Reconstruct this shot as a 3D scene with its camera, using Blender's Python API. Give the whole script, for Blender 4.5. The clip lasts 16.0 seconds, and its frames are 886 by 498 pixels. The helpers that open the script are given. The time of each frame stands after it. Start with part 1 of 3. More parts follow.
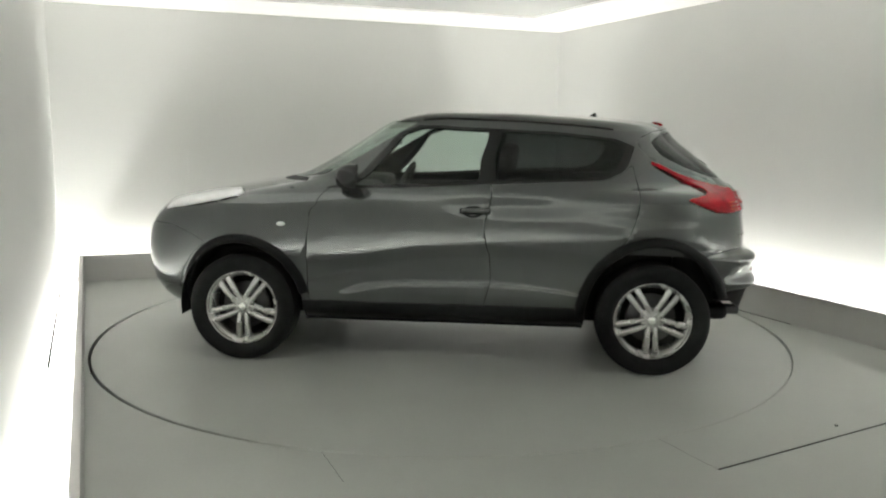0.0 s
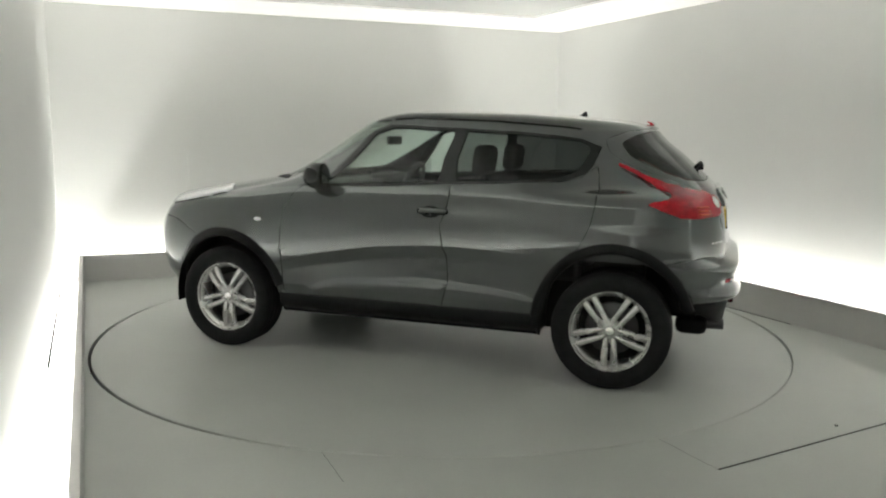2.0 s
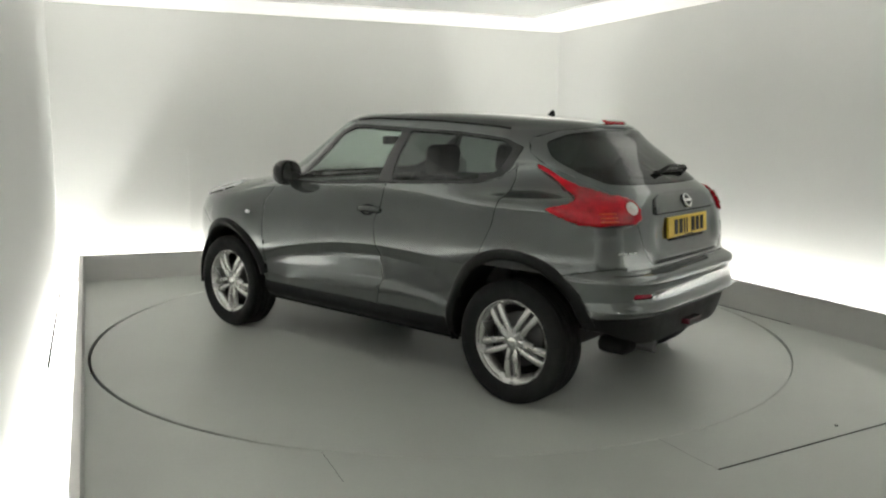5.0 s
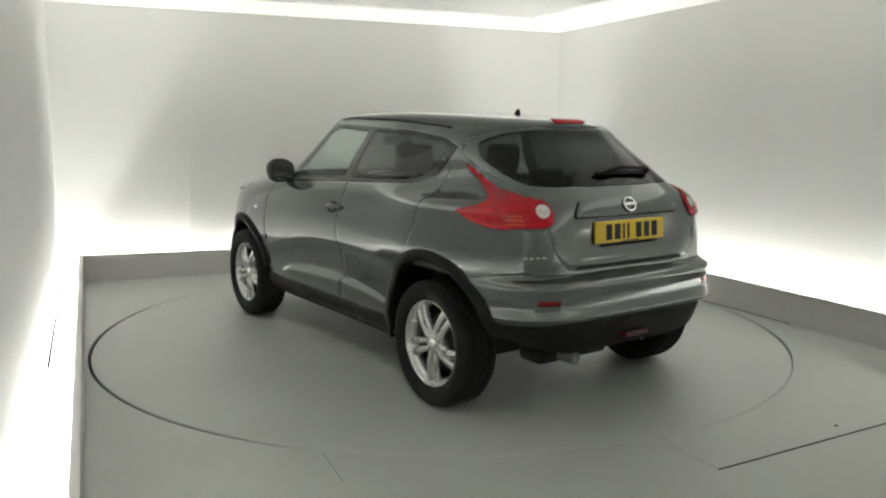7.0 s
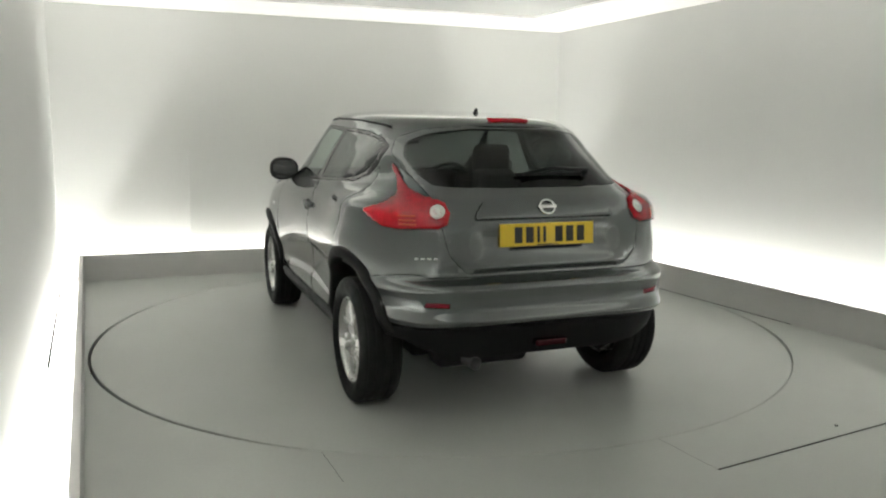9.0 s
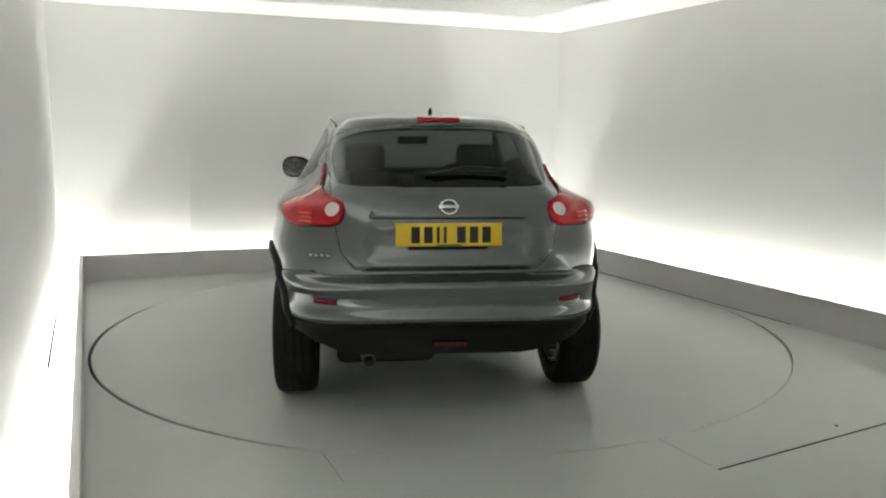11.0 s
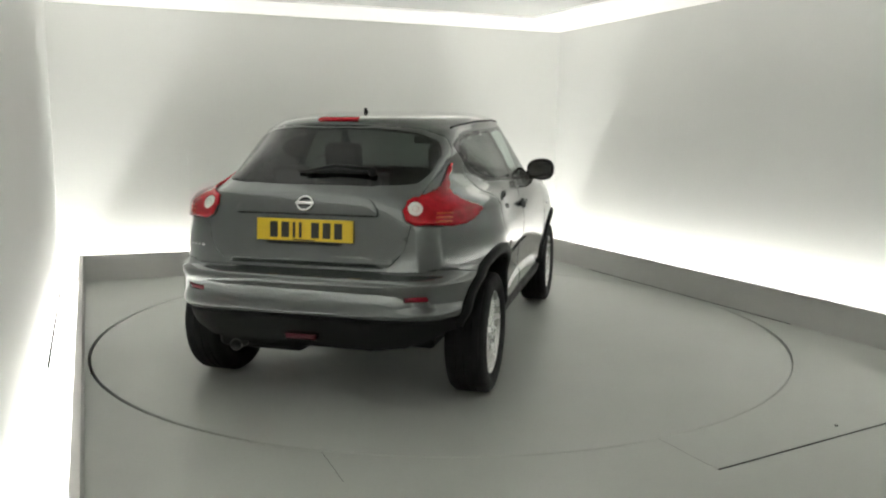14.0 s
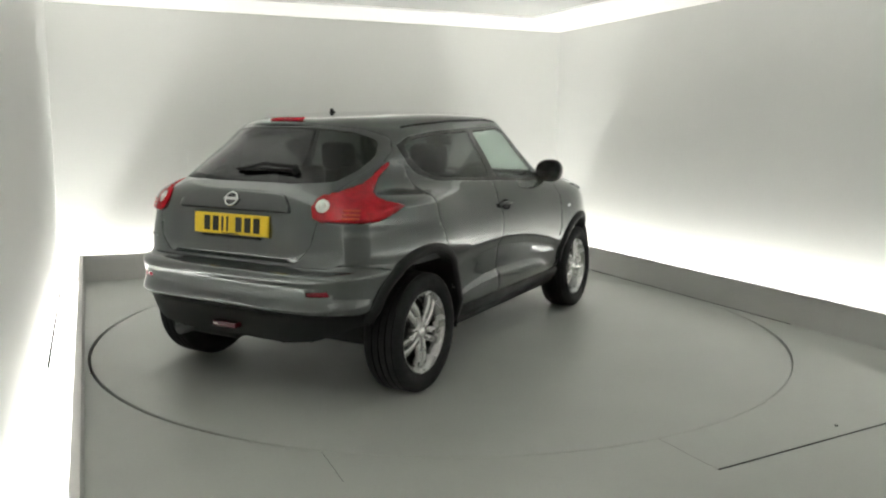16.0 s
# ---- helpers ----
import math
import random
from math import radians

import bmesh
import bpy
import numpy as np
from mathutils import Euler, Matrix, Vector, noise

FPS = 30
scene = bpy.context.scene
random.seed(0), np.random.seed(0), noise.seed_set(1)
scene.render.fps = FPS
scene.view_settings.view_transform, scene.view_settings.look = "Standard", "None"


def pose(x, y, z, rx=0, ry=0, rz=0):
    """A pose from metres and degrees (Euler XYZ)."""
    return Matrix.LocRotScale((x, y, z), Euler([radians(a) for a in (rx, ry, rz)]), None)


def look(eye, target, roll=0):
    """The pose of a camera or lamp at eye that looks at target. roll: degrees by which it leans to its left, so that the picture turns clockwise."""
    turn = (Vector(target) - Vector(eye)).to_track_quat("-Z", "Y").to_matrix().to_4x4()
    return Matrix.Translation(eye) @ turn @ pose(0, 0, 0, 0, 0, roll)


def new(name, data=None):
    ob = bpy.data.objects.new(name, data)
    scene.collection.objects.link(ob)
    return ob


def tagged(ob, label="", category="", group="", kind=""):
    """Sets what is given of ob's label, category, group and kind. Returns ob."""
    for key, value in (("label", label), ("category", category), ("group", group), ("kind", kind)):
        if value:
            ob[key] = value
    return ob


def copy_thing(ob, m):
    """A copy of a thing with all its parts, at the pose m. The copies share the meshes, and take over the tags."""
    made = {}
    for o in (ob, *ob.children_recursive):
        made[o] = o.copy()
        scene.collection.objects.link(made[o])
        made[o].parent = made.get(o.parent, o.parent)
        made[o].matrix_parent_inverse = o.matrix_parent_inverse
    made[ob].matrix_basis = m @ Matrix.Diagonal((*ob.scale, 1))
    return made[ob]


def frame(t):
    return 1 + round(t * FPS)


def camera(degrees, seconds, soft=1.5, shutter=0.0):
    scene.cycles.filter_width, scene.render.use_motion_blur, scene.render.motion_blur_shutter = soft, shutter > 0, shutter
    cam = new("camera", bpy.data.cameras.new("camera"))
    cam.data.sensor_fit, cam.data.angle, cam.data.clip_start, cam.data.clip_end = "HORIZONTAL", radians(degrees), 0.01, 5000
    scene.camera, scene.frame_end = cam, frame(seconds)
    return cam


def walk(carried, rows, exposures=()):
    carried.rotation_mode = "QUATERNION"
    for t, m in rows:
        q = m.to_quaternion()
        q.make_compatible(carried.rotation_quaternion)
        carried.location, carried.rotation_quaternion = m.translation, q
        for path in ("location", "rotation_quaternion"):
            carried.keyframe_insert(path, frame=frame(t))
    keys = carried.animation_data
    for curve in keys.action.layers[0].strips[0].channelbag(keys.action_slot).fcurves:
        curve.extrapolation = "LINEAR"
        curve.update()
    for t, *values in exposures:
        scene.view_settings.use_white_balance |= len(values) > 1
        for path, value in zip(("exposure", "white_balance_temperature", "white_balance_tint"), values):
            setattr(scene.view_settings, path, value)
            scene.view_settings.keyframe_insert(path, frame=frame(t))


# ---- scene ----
cam = camera(59.66, 16.0, soft=2.2)
EYE = (0.0, -5.696, 1.435)
AIM = (0.0034, 0.0, 1.435 - 5.696 * math.tan(radians(8.587)))
walk(cam, [(0.0, look(EYE, AIM, 0.54)), (16.0, look(EYE, AIM, 0.54))], exposures=[(0.0, 0.0), (16.0, 0.0)])

# ---- world: an indoor bay, almost no light from outside ----
world = bpy.data.worlds.new("world")
scene.world = world
world.use_nodes = True
world.node_tree.nodes["Background"].inputs[0].default_value = (0.8, 0.85, 0.9, 1)
world.node_tree.nodes["Background"].inputs[1].default_value = 0.05
LED_POWER = 72.0     # emission of the trough strips
COVE_POWER = 0.30     # emission of the ceiling panels


# ---- materials ----
def material(name, colour, rough=0.5, metal=0.0, coat=0.0, vary=0.08, scale=6.0, fine=120.0, bump=0.0, emit=0.0, spec=0.5, stain=0.0):
    m = bpy.data.materials.new(name)
    m.use_nodes = True
    n, l = m.node_tree.nodes, m.node_tree.links
    b = n["Principled BSDF"]
    b.inputs["Roughness"].default_value = rough
    b.inputs["Metallic"].default_value = metal
    b.inputs["Coat Weight"].default_value = coat
    b.inputs["Coat Roughness"].default_value = 0.04
    b.inputs["Specular IOR Level"].default_value = spec
    if emit:
        b.inputs["Emission Color"].default_value = (*colour, 1)
        b.inputs["Emission Strength"].default_value = emit
    co = n.new("ShaderNodeTexCoord")
    big = n.new("ShaderNodeTexNoise")
    big.inputs["Scale"].default_value = scale
    big.inputs["Detail"].default_value = 5
    small = n.new("ShaderNodeTexNoise")
    small.inputs["Scale"].default_value = fine
    small.inputs["Detail"].default_value = 2
    l.new(co.outputs["Object"], big.inputs["Vector"])
    l.new(co.outputs["Object"], small.inputs["Vector"])
    add = n.new("ShaderNodeMath")
    add.operation = "MULTIPLY_ADD"
    add.inputs[1].default_value = 0.35
    l.new(small.outputs["Fac"], add.inputs[0])
    l.new(big.outputs["Fac"], add.inputs[2])
    ramp = n.new("ShaderNodeMapRange")
    ramp.clamp = False
    ramp.inputs["From Min"].default_value = 0.4
    ramp.inputs["From Max"].default_value = 0.95
    ramp.inputs["To Min"].default_value = 1 - vary
    ramp.inputs["To Max"].default_value = 1 + vary
    l.new(add.outputs[0], ramp.inputs["Value"])
    mix = n.new("ShaderNodeVectorMath")
    mix.operation = "SCALE"
    mix.inputs[0].default_value = colour
    l.new(ramp.outputs[0], mix.inputs["Scale"])
    l.new(mix.outputs[0], b.inputs["Base Color"])
    rr = n.new("ShaderNodeMapRange")
    rr.inputs["From Min"].default_value = 0.15
    rr.inputs["From Max"].default_value = 0.85
    rr.inputs["To Min"].default_value = max(0.02, rough * (1 - 2 * vary - stain))
    rr.inputs["To Max"].default_value = min(1.0, rough * (1 + 2 * vary + stain))
    l.new(big.outputs["Fac"], rr.inputs["Value"])
    l.new(rr.outputs[0], b.inputs["Roughness"])
    if bump:
        bp = n.new("ShaderNodeBump")
        bp.inputs["Strength"].default_value = bump
        bp.inputs["Distance"].default_value = 0.002
        l.new(small.outputs["Fac"], bp.inputs["Height"])
        l.new(bp.outputs[0], b.inputs["Normal"])
    return m


def glass_material(name, tint, gloss=4.5):
    """A pane: tinted see-through with a gloss that grows towards grazing."""
    m = bpy.data.materials.new(name)
    m.use_nodes = True
    n, l = m.node_tree.nodes, m.node_tree.links
    n.remove(n["Principled BSDF"])
    tr = n.new("ShaderNodeBsdfTransparent")
    tr.inputs[0].default_value = (*tint, 1)
    gl = n.new("ShaderNodeBsdfGlossy")
    gl.inputs["Roughness"].default_value = 0.02
    lw = n.new("ShaderNodeLayerWeight")
    lw.inputs[0].default_value = 0.5
    p5 = n.new("ShaderNodeMath")
    p5.operation = "POWER"
    p5.inputs[1].default_value = gloss
    l.new(lw.outputs["Facing"], p5.inputs[0])
    ad = n.new("ShaderNodeMapRange")
    ad.inputs["To Min"].default_value = 0.045
    l.new(p5.outputs[0], ad.inputs["Value"])
    mx = n.new("ShaderNodeMixShader")
    l.new(ad.outputs[0], mx.inputs[0])
    l.new(tr.outputs[0], mx.inputs[1])
    l.new(gl.outputs[0], mx.inputs[2])
    l.new(mx.outputs[0], n["Material Output"].inputs[0])
    return m


def paint_material():
    """Dark grey metallic car paint: fine flakes under a clear coat."""
    m = material("grey_paint", (0.122, 0.131, 0.130), rough=0.16, metal=0.75, coat=1.0, vary=0.03, scale=3.0, fine=900.0, spec=0.3)
    m.node_tree.nodes["Principled BSDF"].inputs["Specular Tint"].default_value = (0.40, 0.40, 0.40, 1)
    return m


M_PAINT = paint_material()
M_WALL = material("white_wall", (0.75, 0.755, 0.735), rough=0.7, vary=0.02, scale=0.7, fine=40, bump=0.1)
M_FLOOR = material("grey_floor", (0.445, 0.460, 0.43), rough=0.37, vary=0.08, scale=1.3, fine=70, bump=0.05)
M_KERB = material("grey_kerb", (0.60, 0.59, 0.575), rough=0.55, vary=0.05, scale=2.0, fine=50, bump=0.05)
M_JOINT = material("dark_joint", (0.03, 0.03, 0.028), rough=0.9)
M_GAP = material("open_gap", (0.004, 0.004, 0.004), rough=1.0, spec=0.0)
M_LED = material("led_strip", (1.0, 0.995, 0.955), emit=LED_POWER)
M_COVE = material("cove_diffuser", (1.0, 0.995, 0.955), emit=COVE_POWER)
M_BLACK = material("black_plastic", (0.008, 0.008, 0.008), spec=0.18, rough=0.5, vary=0.12, scale=9, fine=300, bump=0.15)
M_GLOSSBLACK = material("gloss_black", (0.012, 0.012, 0.012), rough=0.12)
M_RUBBER = material("tyre_rubber", (0.010, 0.010, 0.010), spec=0.25, rough=0.75, vary=0.15, scale=14, fine=200, bump=0.2)
M_ALLOY = material("silver_alloy", (0.56, 0.56, 0.55), rough=0.27, metal=0.85, vary=0.04, scale=9, fine=300)
M_DARKMETAL = material("dark_metal", (0.10, 0.10, 0.10), rough=0.45, metal=0.8, vary=0.15)
M_CHROME = material("chrome", (0.80, 0.80, 0.80), rough=0.08, metal=1.0, vary=0.01)
M_RED = material("red_lens", (0.40, 0.004, 0.011), rough=0.12, spec=0.45, coat=0.15, vary=0.35, scale=26, fine=160)
M_REFLECTOR = material("red_reflector", (0.17, 0.004, 0.012), rough=0.15, vary=0.1, scale=60)
M_CLEARLENS = material("clear_lens", (0.75, 0.68, 0.66), rough=0.1, coat=1.0, vary=0.05, scale=30)
M_HEADLAMP = material("headlamp_lens", (0.88, 0.89, 0.90), rough=0.08, coat=1.0, vary=0.08, scale=25)
M_PLATE = material("yellow_plate", (0.66, 0.45, 0.02), rough=0.3, vary=0.02)
M_SEAT = material("black_fabric", (0.03, 0.03, 0.032), rough=0.9, vary=0.15, scale=20, fine=400, bump=0.3)
M_TRIM = material("interior_trim", (0.05, 0.05, 0.052), rough=0.7, vary=0.1, scale=12)
M_LINING = material("headlining", (0.42, 0.42, 0.40), rough=0.95, vary=0.04)
M_GLASS = glass_material("clear_glass", (0.74, 0.82, 0.78))
M_PRIVACY = glass_material("privacy_glass", (0.15, 0.165, 0.16))
M_REARGLASS = glass_material("rear_privacy_glass", (0.10, 0.11, 0.105))
M_MIRROR = material("mirror_glass", (0.85, 0.85, 0.85), rough=0.02, metal=1.0, vary=0.0)


# ---- mesh helpers ----
def mesh_object(name, bm, mat, smooth=True):
    me = bpy.data.meshes.new(name)
    bm.to_mesh(me)
    bm.free()
    for p in me.polygons:
        p.use_smooth = smooth
    for m in (mat if isinstance(mat, (list, tuple)) else [mat]):
        me.materials.append(m)
    return new(name, me)


def part(name, bm, mat, parent, label="", smooth=True):
    ob = mesh_object(name, bm, mat, smooth)
    ob.parent = parent
    return tagged(ob, label)


def sharpen(ob, degrees=35):
    """Hard edges where faces meet at more than this angle."""
    bm = bmesh.new()
    bm.from_mesh(ob.data)
    for e in bm.edges:
        if len(e.link_faces) == 2 and e.calc_face_angle(0) > radians(degrees):
            e.smooth = False
    bm.to_mesh(ob.data)
    bm.free()
    return ob


def box_bm(x0, x1, y0, y1, z0, z1, bevel=0.0, bm=None, m=None, segments=2):
    b = bmesh.new()
    bmesh.ops.create_cube(b, size=1)
    for v in b.verts:
        v.co = Vector(((x0 + x1) / 2 + v.co.x * (x1 - x0), (y0 + y1) / 2 + v.co.y * (y1 - y0), (z0 + z1) / 2 + v.co.z * (z1 - z0)))
    if bevel:
        bmesh.ops.bevel(b, geom=list(b.edges), offset=bevel, segments=segments, affect="EDGES", profile=0.5)
    if m is not None:
        bmesh.ops.transform(b, matrix=m, verts=b.verts)
    if bm is None:
        return b
    join(bm, b)
    return bm


def join(bm, other):
    me = bpy.data.meshes.new("tmp")
    other.to_mesh(me)
    other.free()
    bm.from_mesh(me)
    bpy.data.meshes.remove(me)
    return bm


def prism(points, z0, z1, bevel=0.0):
    """A solid over a plan outline."""
    bm = bmesh.new()
    f = bm.faces.new([bm.verts.new((x, y, z0)) for x, y in points])
    got = bmesh.ops.extrude_face_region(bm, geom=[f])
    for v in got["geom"]:
        if isinstance(v, bmesh.types.BMVert):
            v.co.z = z1
    bmesh.ops.recalc_face_normals(bm, faces=bm.faces)
    if bevel:
        bmesh.ops.bevel(bm, geom=list(bm.edges), offset=bevel, segments=2, affect="EDGES")
    return bm


def lathe(profile, n=64, axis="y"):
    """Turn a profile of (radius, along) round the y axis."""
    bm = bmesh.new()
    rings = []
    for r, a in profile:
        rings.append([bm.verts.new((r * math.cos(2 * math.pi * i / n), a, r * math.sin(2 * math.pi * i / n))) for i in range(n)])
    for p, q in zip(rings, rings[1:]):
        for i in range(n):
            bm.faces.new((p[i], p[(i + 1) % n], q[(i + 1) % n], q[i]))
    bmesh.ops.recalc_face_normals(bm, faces=bm.faces)
    return bm


def tube(points, radius, n=8, closed=False):
    """A round bar along points."""
    bm = bmesh.new()
    pts = [Vector(p) for p in points]
    rings = []
    for i, p in enumerate(pts):
        a = pts[i - 1] if i or closed else p
        b = pts[(i + 1) % len(pts)] if i + 1 < len(pts) or closed else p
        d = (b - a).normalized()
        u = d.cross(Vector((0.13, 0.29, 1))).normalized()
        w = d.cross(u)
        rings.append([bm.verts.new(p + radius * (math.cos(2 * math.pi * k / n) * u + math.sin(2 * math.pi * k / n) * w)) for k in range(n)])
    pairs = list(zip(rings, rings[1:])) + ([(rings[-1], rings[0])] if closed else [])
    for p, q in pairs:
        for k in range(n):
            bm.faces.new((p[k], p[(k + 1) % n], q[(k + 1) % n], q[k]))
    if not closed:
        bm.faces.new(rings[0])
        bm.faces.new(rings[-1])
    bmesh.ops.recalc_face_normals(bm, faces=bm.faces)
    return bm


# ---- the bay: kerb lines of the low platform, walls, troughs ----
KA, KB = Vector((-3.407, 1.536)), Vector((1.187, 3.259))       # inner corners of the kerb
DL, DB, DR = Vector((0.417, -0.909)).normalized(), (KB - KA).normalized(), Vector((0.427, -0.904)).normalized()
NL, NB, NR = Vector((DL.y, -DL.x)), Vector((-DB.y, DB.x)), Vector((-DR.y, DR.x))
KERB_H, KERB_T, CEIL = 0.245, 0.035, 2.62
GAP_L, GAP_B, GAP_R = 0.21, 0.26, 0.28       # kerb to wall
LEN_L, LEN_R = 11.0, 11.0


def meet(p, d, q, e):
    """Where the lines p + s d and q + r e cross."""
    s = ((q - p).x * e.y - (q - p).y * e.x) / (d.x * e.y - d.y * e.x)
    return p + d * s


def corners(l, b, r):
    """The left and right back corners with the lines pushed out by l, b, r."""
    return meet(KA + NL * l, DL, KA + NB * b, DB), meet(KB + NR * r, DR, KA + NB * b, DB)


def strip(name, p, d, length, n, t0, t1, z0, z1, mat, bevel=0.0):
    a, b = p + n * t0, p + n * t1
    ob = mesh_object(name, prism([a, a + d * length, b + d * length, b], z0, z1, bevel), mat, smooth=False)
    return tagged(ob, kind="structure")


def ring_between(inner, outer, z0, z1):
    """A band between two outlines of three sides (left end, two corners, right end)."""
    pts = list(inner) + list(reversed(outer))
    return prism([(p.x, p.y) for p in pts], z0, z1)


def outline(l, b, r):
    a, c = corners(l, b, r)
    return [a + DL * LEN_L, a, c, c + DR * LEN_R]


def build_bay():
    # kerbs, one to each side
    a0, b0 = corners(0, 0, 0)
    a1, b1 = corners(KERB_T, KERB_T, KERB_T)
    for name, pts in (("kerb_left", [a0, a0 + DL * LEN_L, a1 + DL * LEN_L, a1]), ("kerb_back", [a0, b0, b1, a1]), ("kerb_right", [b0, b0 + DR * LEN_R, b1 + DR * LEN_R, b1])):
        tagged(mesh_object(name, prism([(p.x, p.y) for p in pts], -0.06, KERB_H, 0.004), M_KERB, False), "low grey painted kerb round the platform", "kerb", kind="structure")
    # walls
    w0, w1 = corners(GAP_L, GAP_B, GAP_R)
    v0, v1 = corners(GAP_L + 0.12, GAP_B + 0.12, GAP_R + 0.12)
    for name, pts in (("wall_left", [w0, w0 + DL * LEN_L, v0 + DL * LEN_L, v0]), ("wall_back", [w0, w1, v1, v0]), ("wall_right", [w1, w1 + DR * LEN_R, v1 + DR * LEN_R, v1])):
        tagged(mesh_object(name, prism([(p.x, p.y) for p in pts], -0.06, CEIL), M_WALL, False), "smooth white painted studio wall", "wall", kind="structure")
    e0, e1 = w0 + DL * LEN_L, w1 + DR * LEN_R
    # unseen wall behind the camera, added to close the bay and bounce light
    tagged(mesh_object("wall_front", prism([tuple(e0), tuple(e1), tuple(e1 + DL * 0.12), tuple(e0 + DL * 0.12)], -0.06, CEIL), M_WALL, False), "plain white wall behind the bay", "wall", kind="structure")
    # trough floors with their strip lights
    o = outline(GAP_L, GAP_B, GAP_R)
    i = outline(KERB_T, KERB_T, KERB_T)
    tagged(mesh_object("trough_floor", ring_between(i, o, -0.06, 0.0), M_WALL, False), "white light trough between kerb and wall", "trough", kind="structure")
    for name, p, d, n, length in (("strip_light_left", a1 + DL * 0.05, DL, NL, LEN_L - 0.4), ("strip_light_back", a1 + DB * 0.05, DB, NB, (b1 - a1).length - 0.1), ("strip_light_right", b1 + DR * 0.05, DR, NR, LEN_R - 0.4)):
        strip(name, p, d, length, n, 0.105, 0.13, 0.03, 0.046, M_LED)
        bpy.data.objects[name]["label"] = "glowing white strip light hidden behind the kerb"
    # gap at the foot of the left wall
    j = w0 - NL * 0.006
    strip("trough_joint", j + DL * 0.18, DL, 3.0, NL, -0.012, 0.004, -0.01, 0.004, M_GAP)
    # light panels along the ceiling's edge, and the ceiling
    c0, c1 = corners(GAP_L - 0.85, GAP_B - 0.85, GAP_R - 0.85)
    o0, o1 = corners(GAP_L - 0.004, GAP_B - 0.004, GAP_R - 0.004)
    for name, pts in (("slot_light_left", [c0, c0 + DL * (LEN_L - 0.6), o0 + DL * (LEN_L - 0.6), o0]), ("slot_light_back", [c0, c1, o1, o0]), ("slot_light_right", [c1, c1 + DR * (LEN_R - 0.6), o1 + DR * (LEN_R - 0.6), o1])):
        tagged(mesh_object(name, prism([(p.x, p.y) for p in pts], CEIL - 0.02, CEIL - 0.004), M_COVE, False), "white glowing light panel along the ceiling edge", "light", kind="structure")
    # a flat access panel on the back wall
    h = w0 + DB * 1.22
    tagged(mesh_object("wall_panel", prism([tuple(h), tuple(h + DB * 2.2), tuple(h + DB * 2.2 - NB * 0.06), tuple(h - NB * 0.06)], 0.05, 1.27, 0.004), M_WALL, False), "flat white access panel on the back wall", "panel", kind="structure")
    q0, q1 = corners(GAP_L + 0.2, GAP_B + 0.2, GAP_R + 0.2)
    tagged(mesh_object("ceiling", prism([tuple(q0 + DL * (LEN_L + 0.3)), tuple(q0), tuple(q1), tuple(q1 + DR * (LEN_R + 0.3))], CEIL, CEIL + 0.1), M_WALL, False), "white ceiling", "ceiling", kind="structure")
    # floor with a round hole for the turntable
    bm = bmesh.new()
    n = 240
    inner, side = [], []
    poly = [a0 + DL * (LEN_L - 0.02), a0, b0, b0 + DR * (LEN_R - 0.02)]
    for k in range(n):
        t = 2 * math.pi * k / n
        d = Vector((math.cos(t), math.sin(t)))
        gap = np.interp(math.degrees(t), (0, 8, 18, 60, 110, 150, 180, 215, 255, 258, 290, 294, 318, 335, 352, 360), (0.022, 0.016, 0.006, 0.005, 0.006, 0.010, 0.018, 0.021, 0.018, 0.008, 0.010, 0.001, 0.002, 0.006, 0.022, 0.022))
        rim = 2.4205 + float(gap)
        inner.append(bm.verts.new((d.x * rim, d.y * rim, 0)))
        best = 99.0
        for p, q in zip(poly, poly[1:] + poly[:1]):
            e = q - p
            den = d.x * e.y - d.y * e.x
            if abs(den) > 1e-9:
                s = (p.x * e.y - p.y * e.x) / den
                r = (p.x * d.y - p.y * d.x) / den
                if s > 0 and -1e-6 <= r <= 1 + 1e-6:
                    best = min(best, s)
        side.append(bm.verts.new((d.x * best, d.y * best, 0)))
    low = [bm.verts.new((v.co.x, v.co.y, -0.15)) for v in inner]
    for k in range(n):
        j = (k + 1) % n
        bm.faces.new((inner[k], side[k], side[j], inner[j]))
        bm.faces.new((low[k], inner[k], inner[j], low[j]))
    tagged(mesh_object("floor", bm, M_FLOOR, False), "grey painted concrete floor round the turntable", "floor", kind="structure")
    tagged(mesh_object("turntable_pit", lathe_flat(2.6, -0.15), M_JOINT, False), "dark pit under the turntable", "pit", kind="structure")
    strip("kerb_joint", KB + DR * 0.9, DR, 2.6, NR, -0.005, 0.001, -0.01, 0.004, M_JOINT)
    bolt = lathe([(0.0005, 0.004), (0.008, 0.004), (0.010, 0.0), (0.010, -0.01)], 16)
    bmesh.ops.transform(bolt, matrix=pose(1.98, -2.0, 0.0, 90, 0, 0), verts=bolt.verts)
    tagged(mesh_object("floor_bolt", bolt, M_JOINT), "small dark bolt head in the grey floor", "bolt")
    # joints of the floor plates
    for p, q, w in (((1.205, -2.528), (2.75, -1.694), 0.007), ((1.039, -2.19), (1.205, -2.528), 0.0007), ((-0.537, -2.38), (-0.40, -2.68), 0.0014)):
        p, q = Vector(p), Vector(q)
        d = (q - p).normalized()
        nn = Vector((-d.y, d.x)) * w / 2
        tagged(mesh_object("floor_joint", prism([tuple(p - nn), tuple(q - nn), tuple(q + nn), tuple(p + nn)], -0.01, min(0.003, w)), M_JOINT, False), "dark joint between floor plates", "joint", kind="structure")


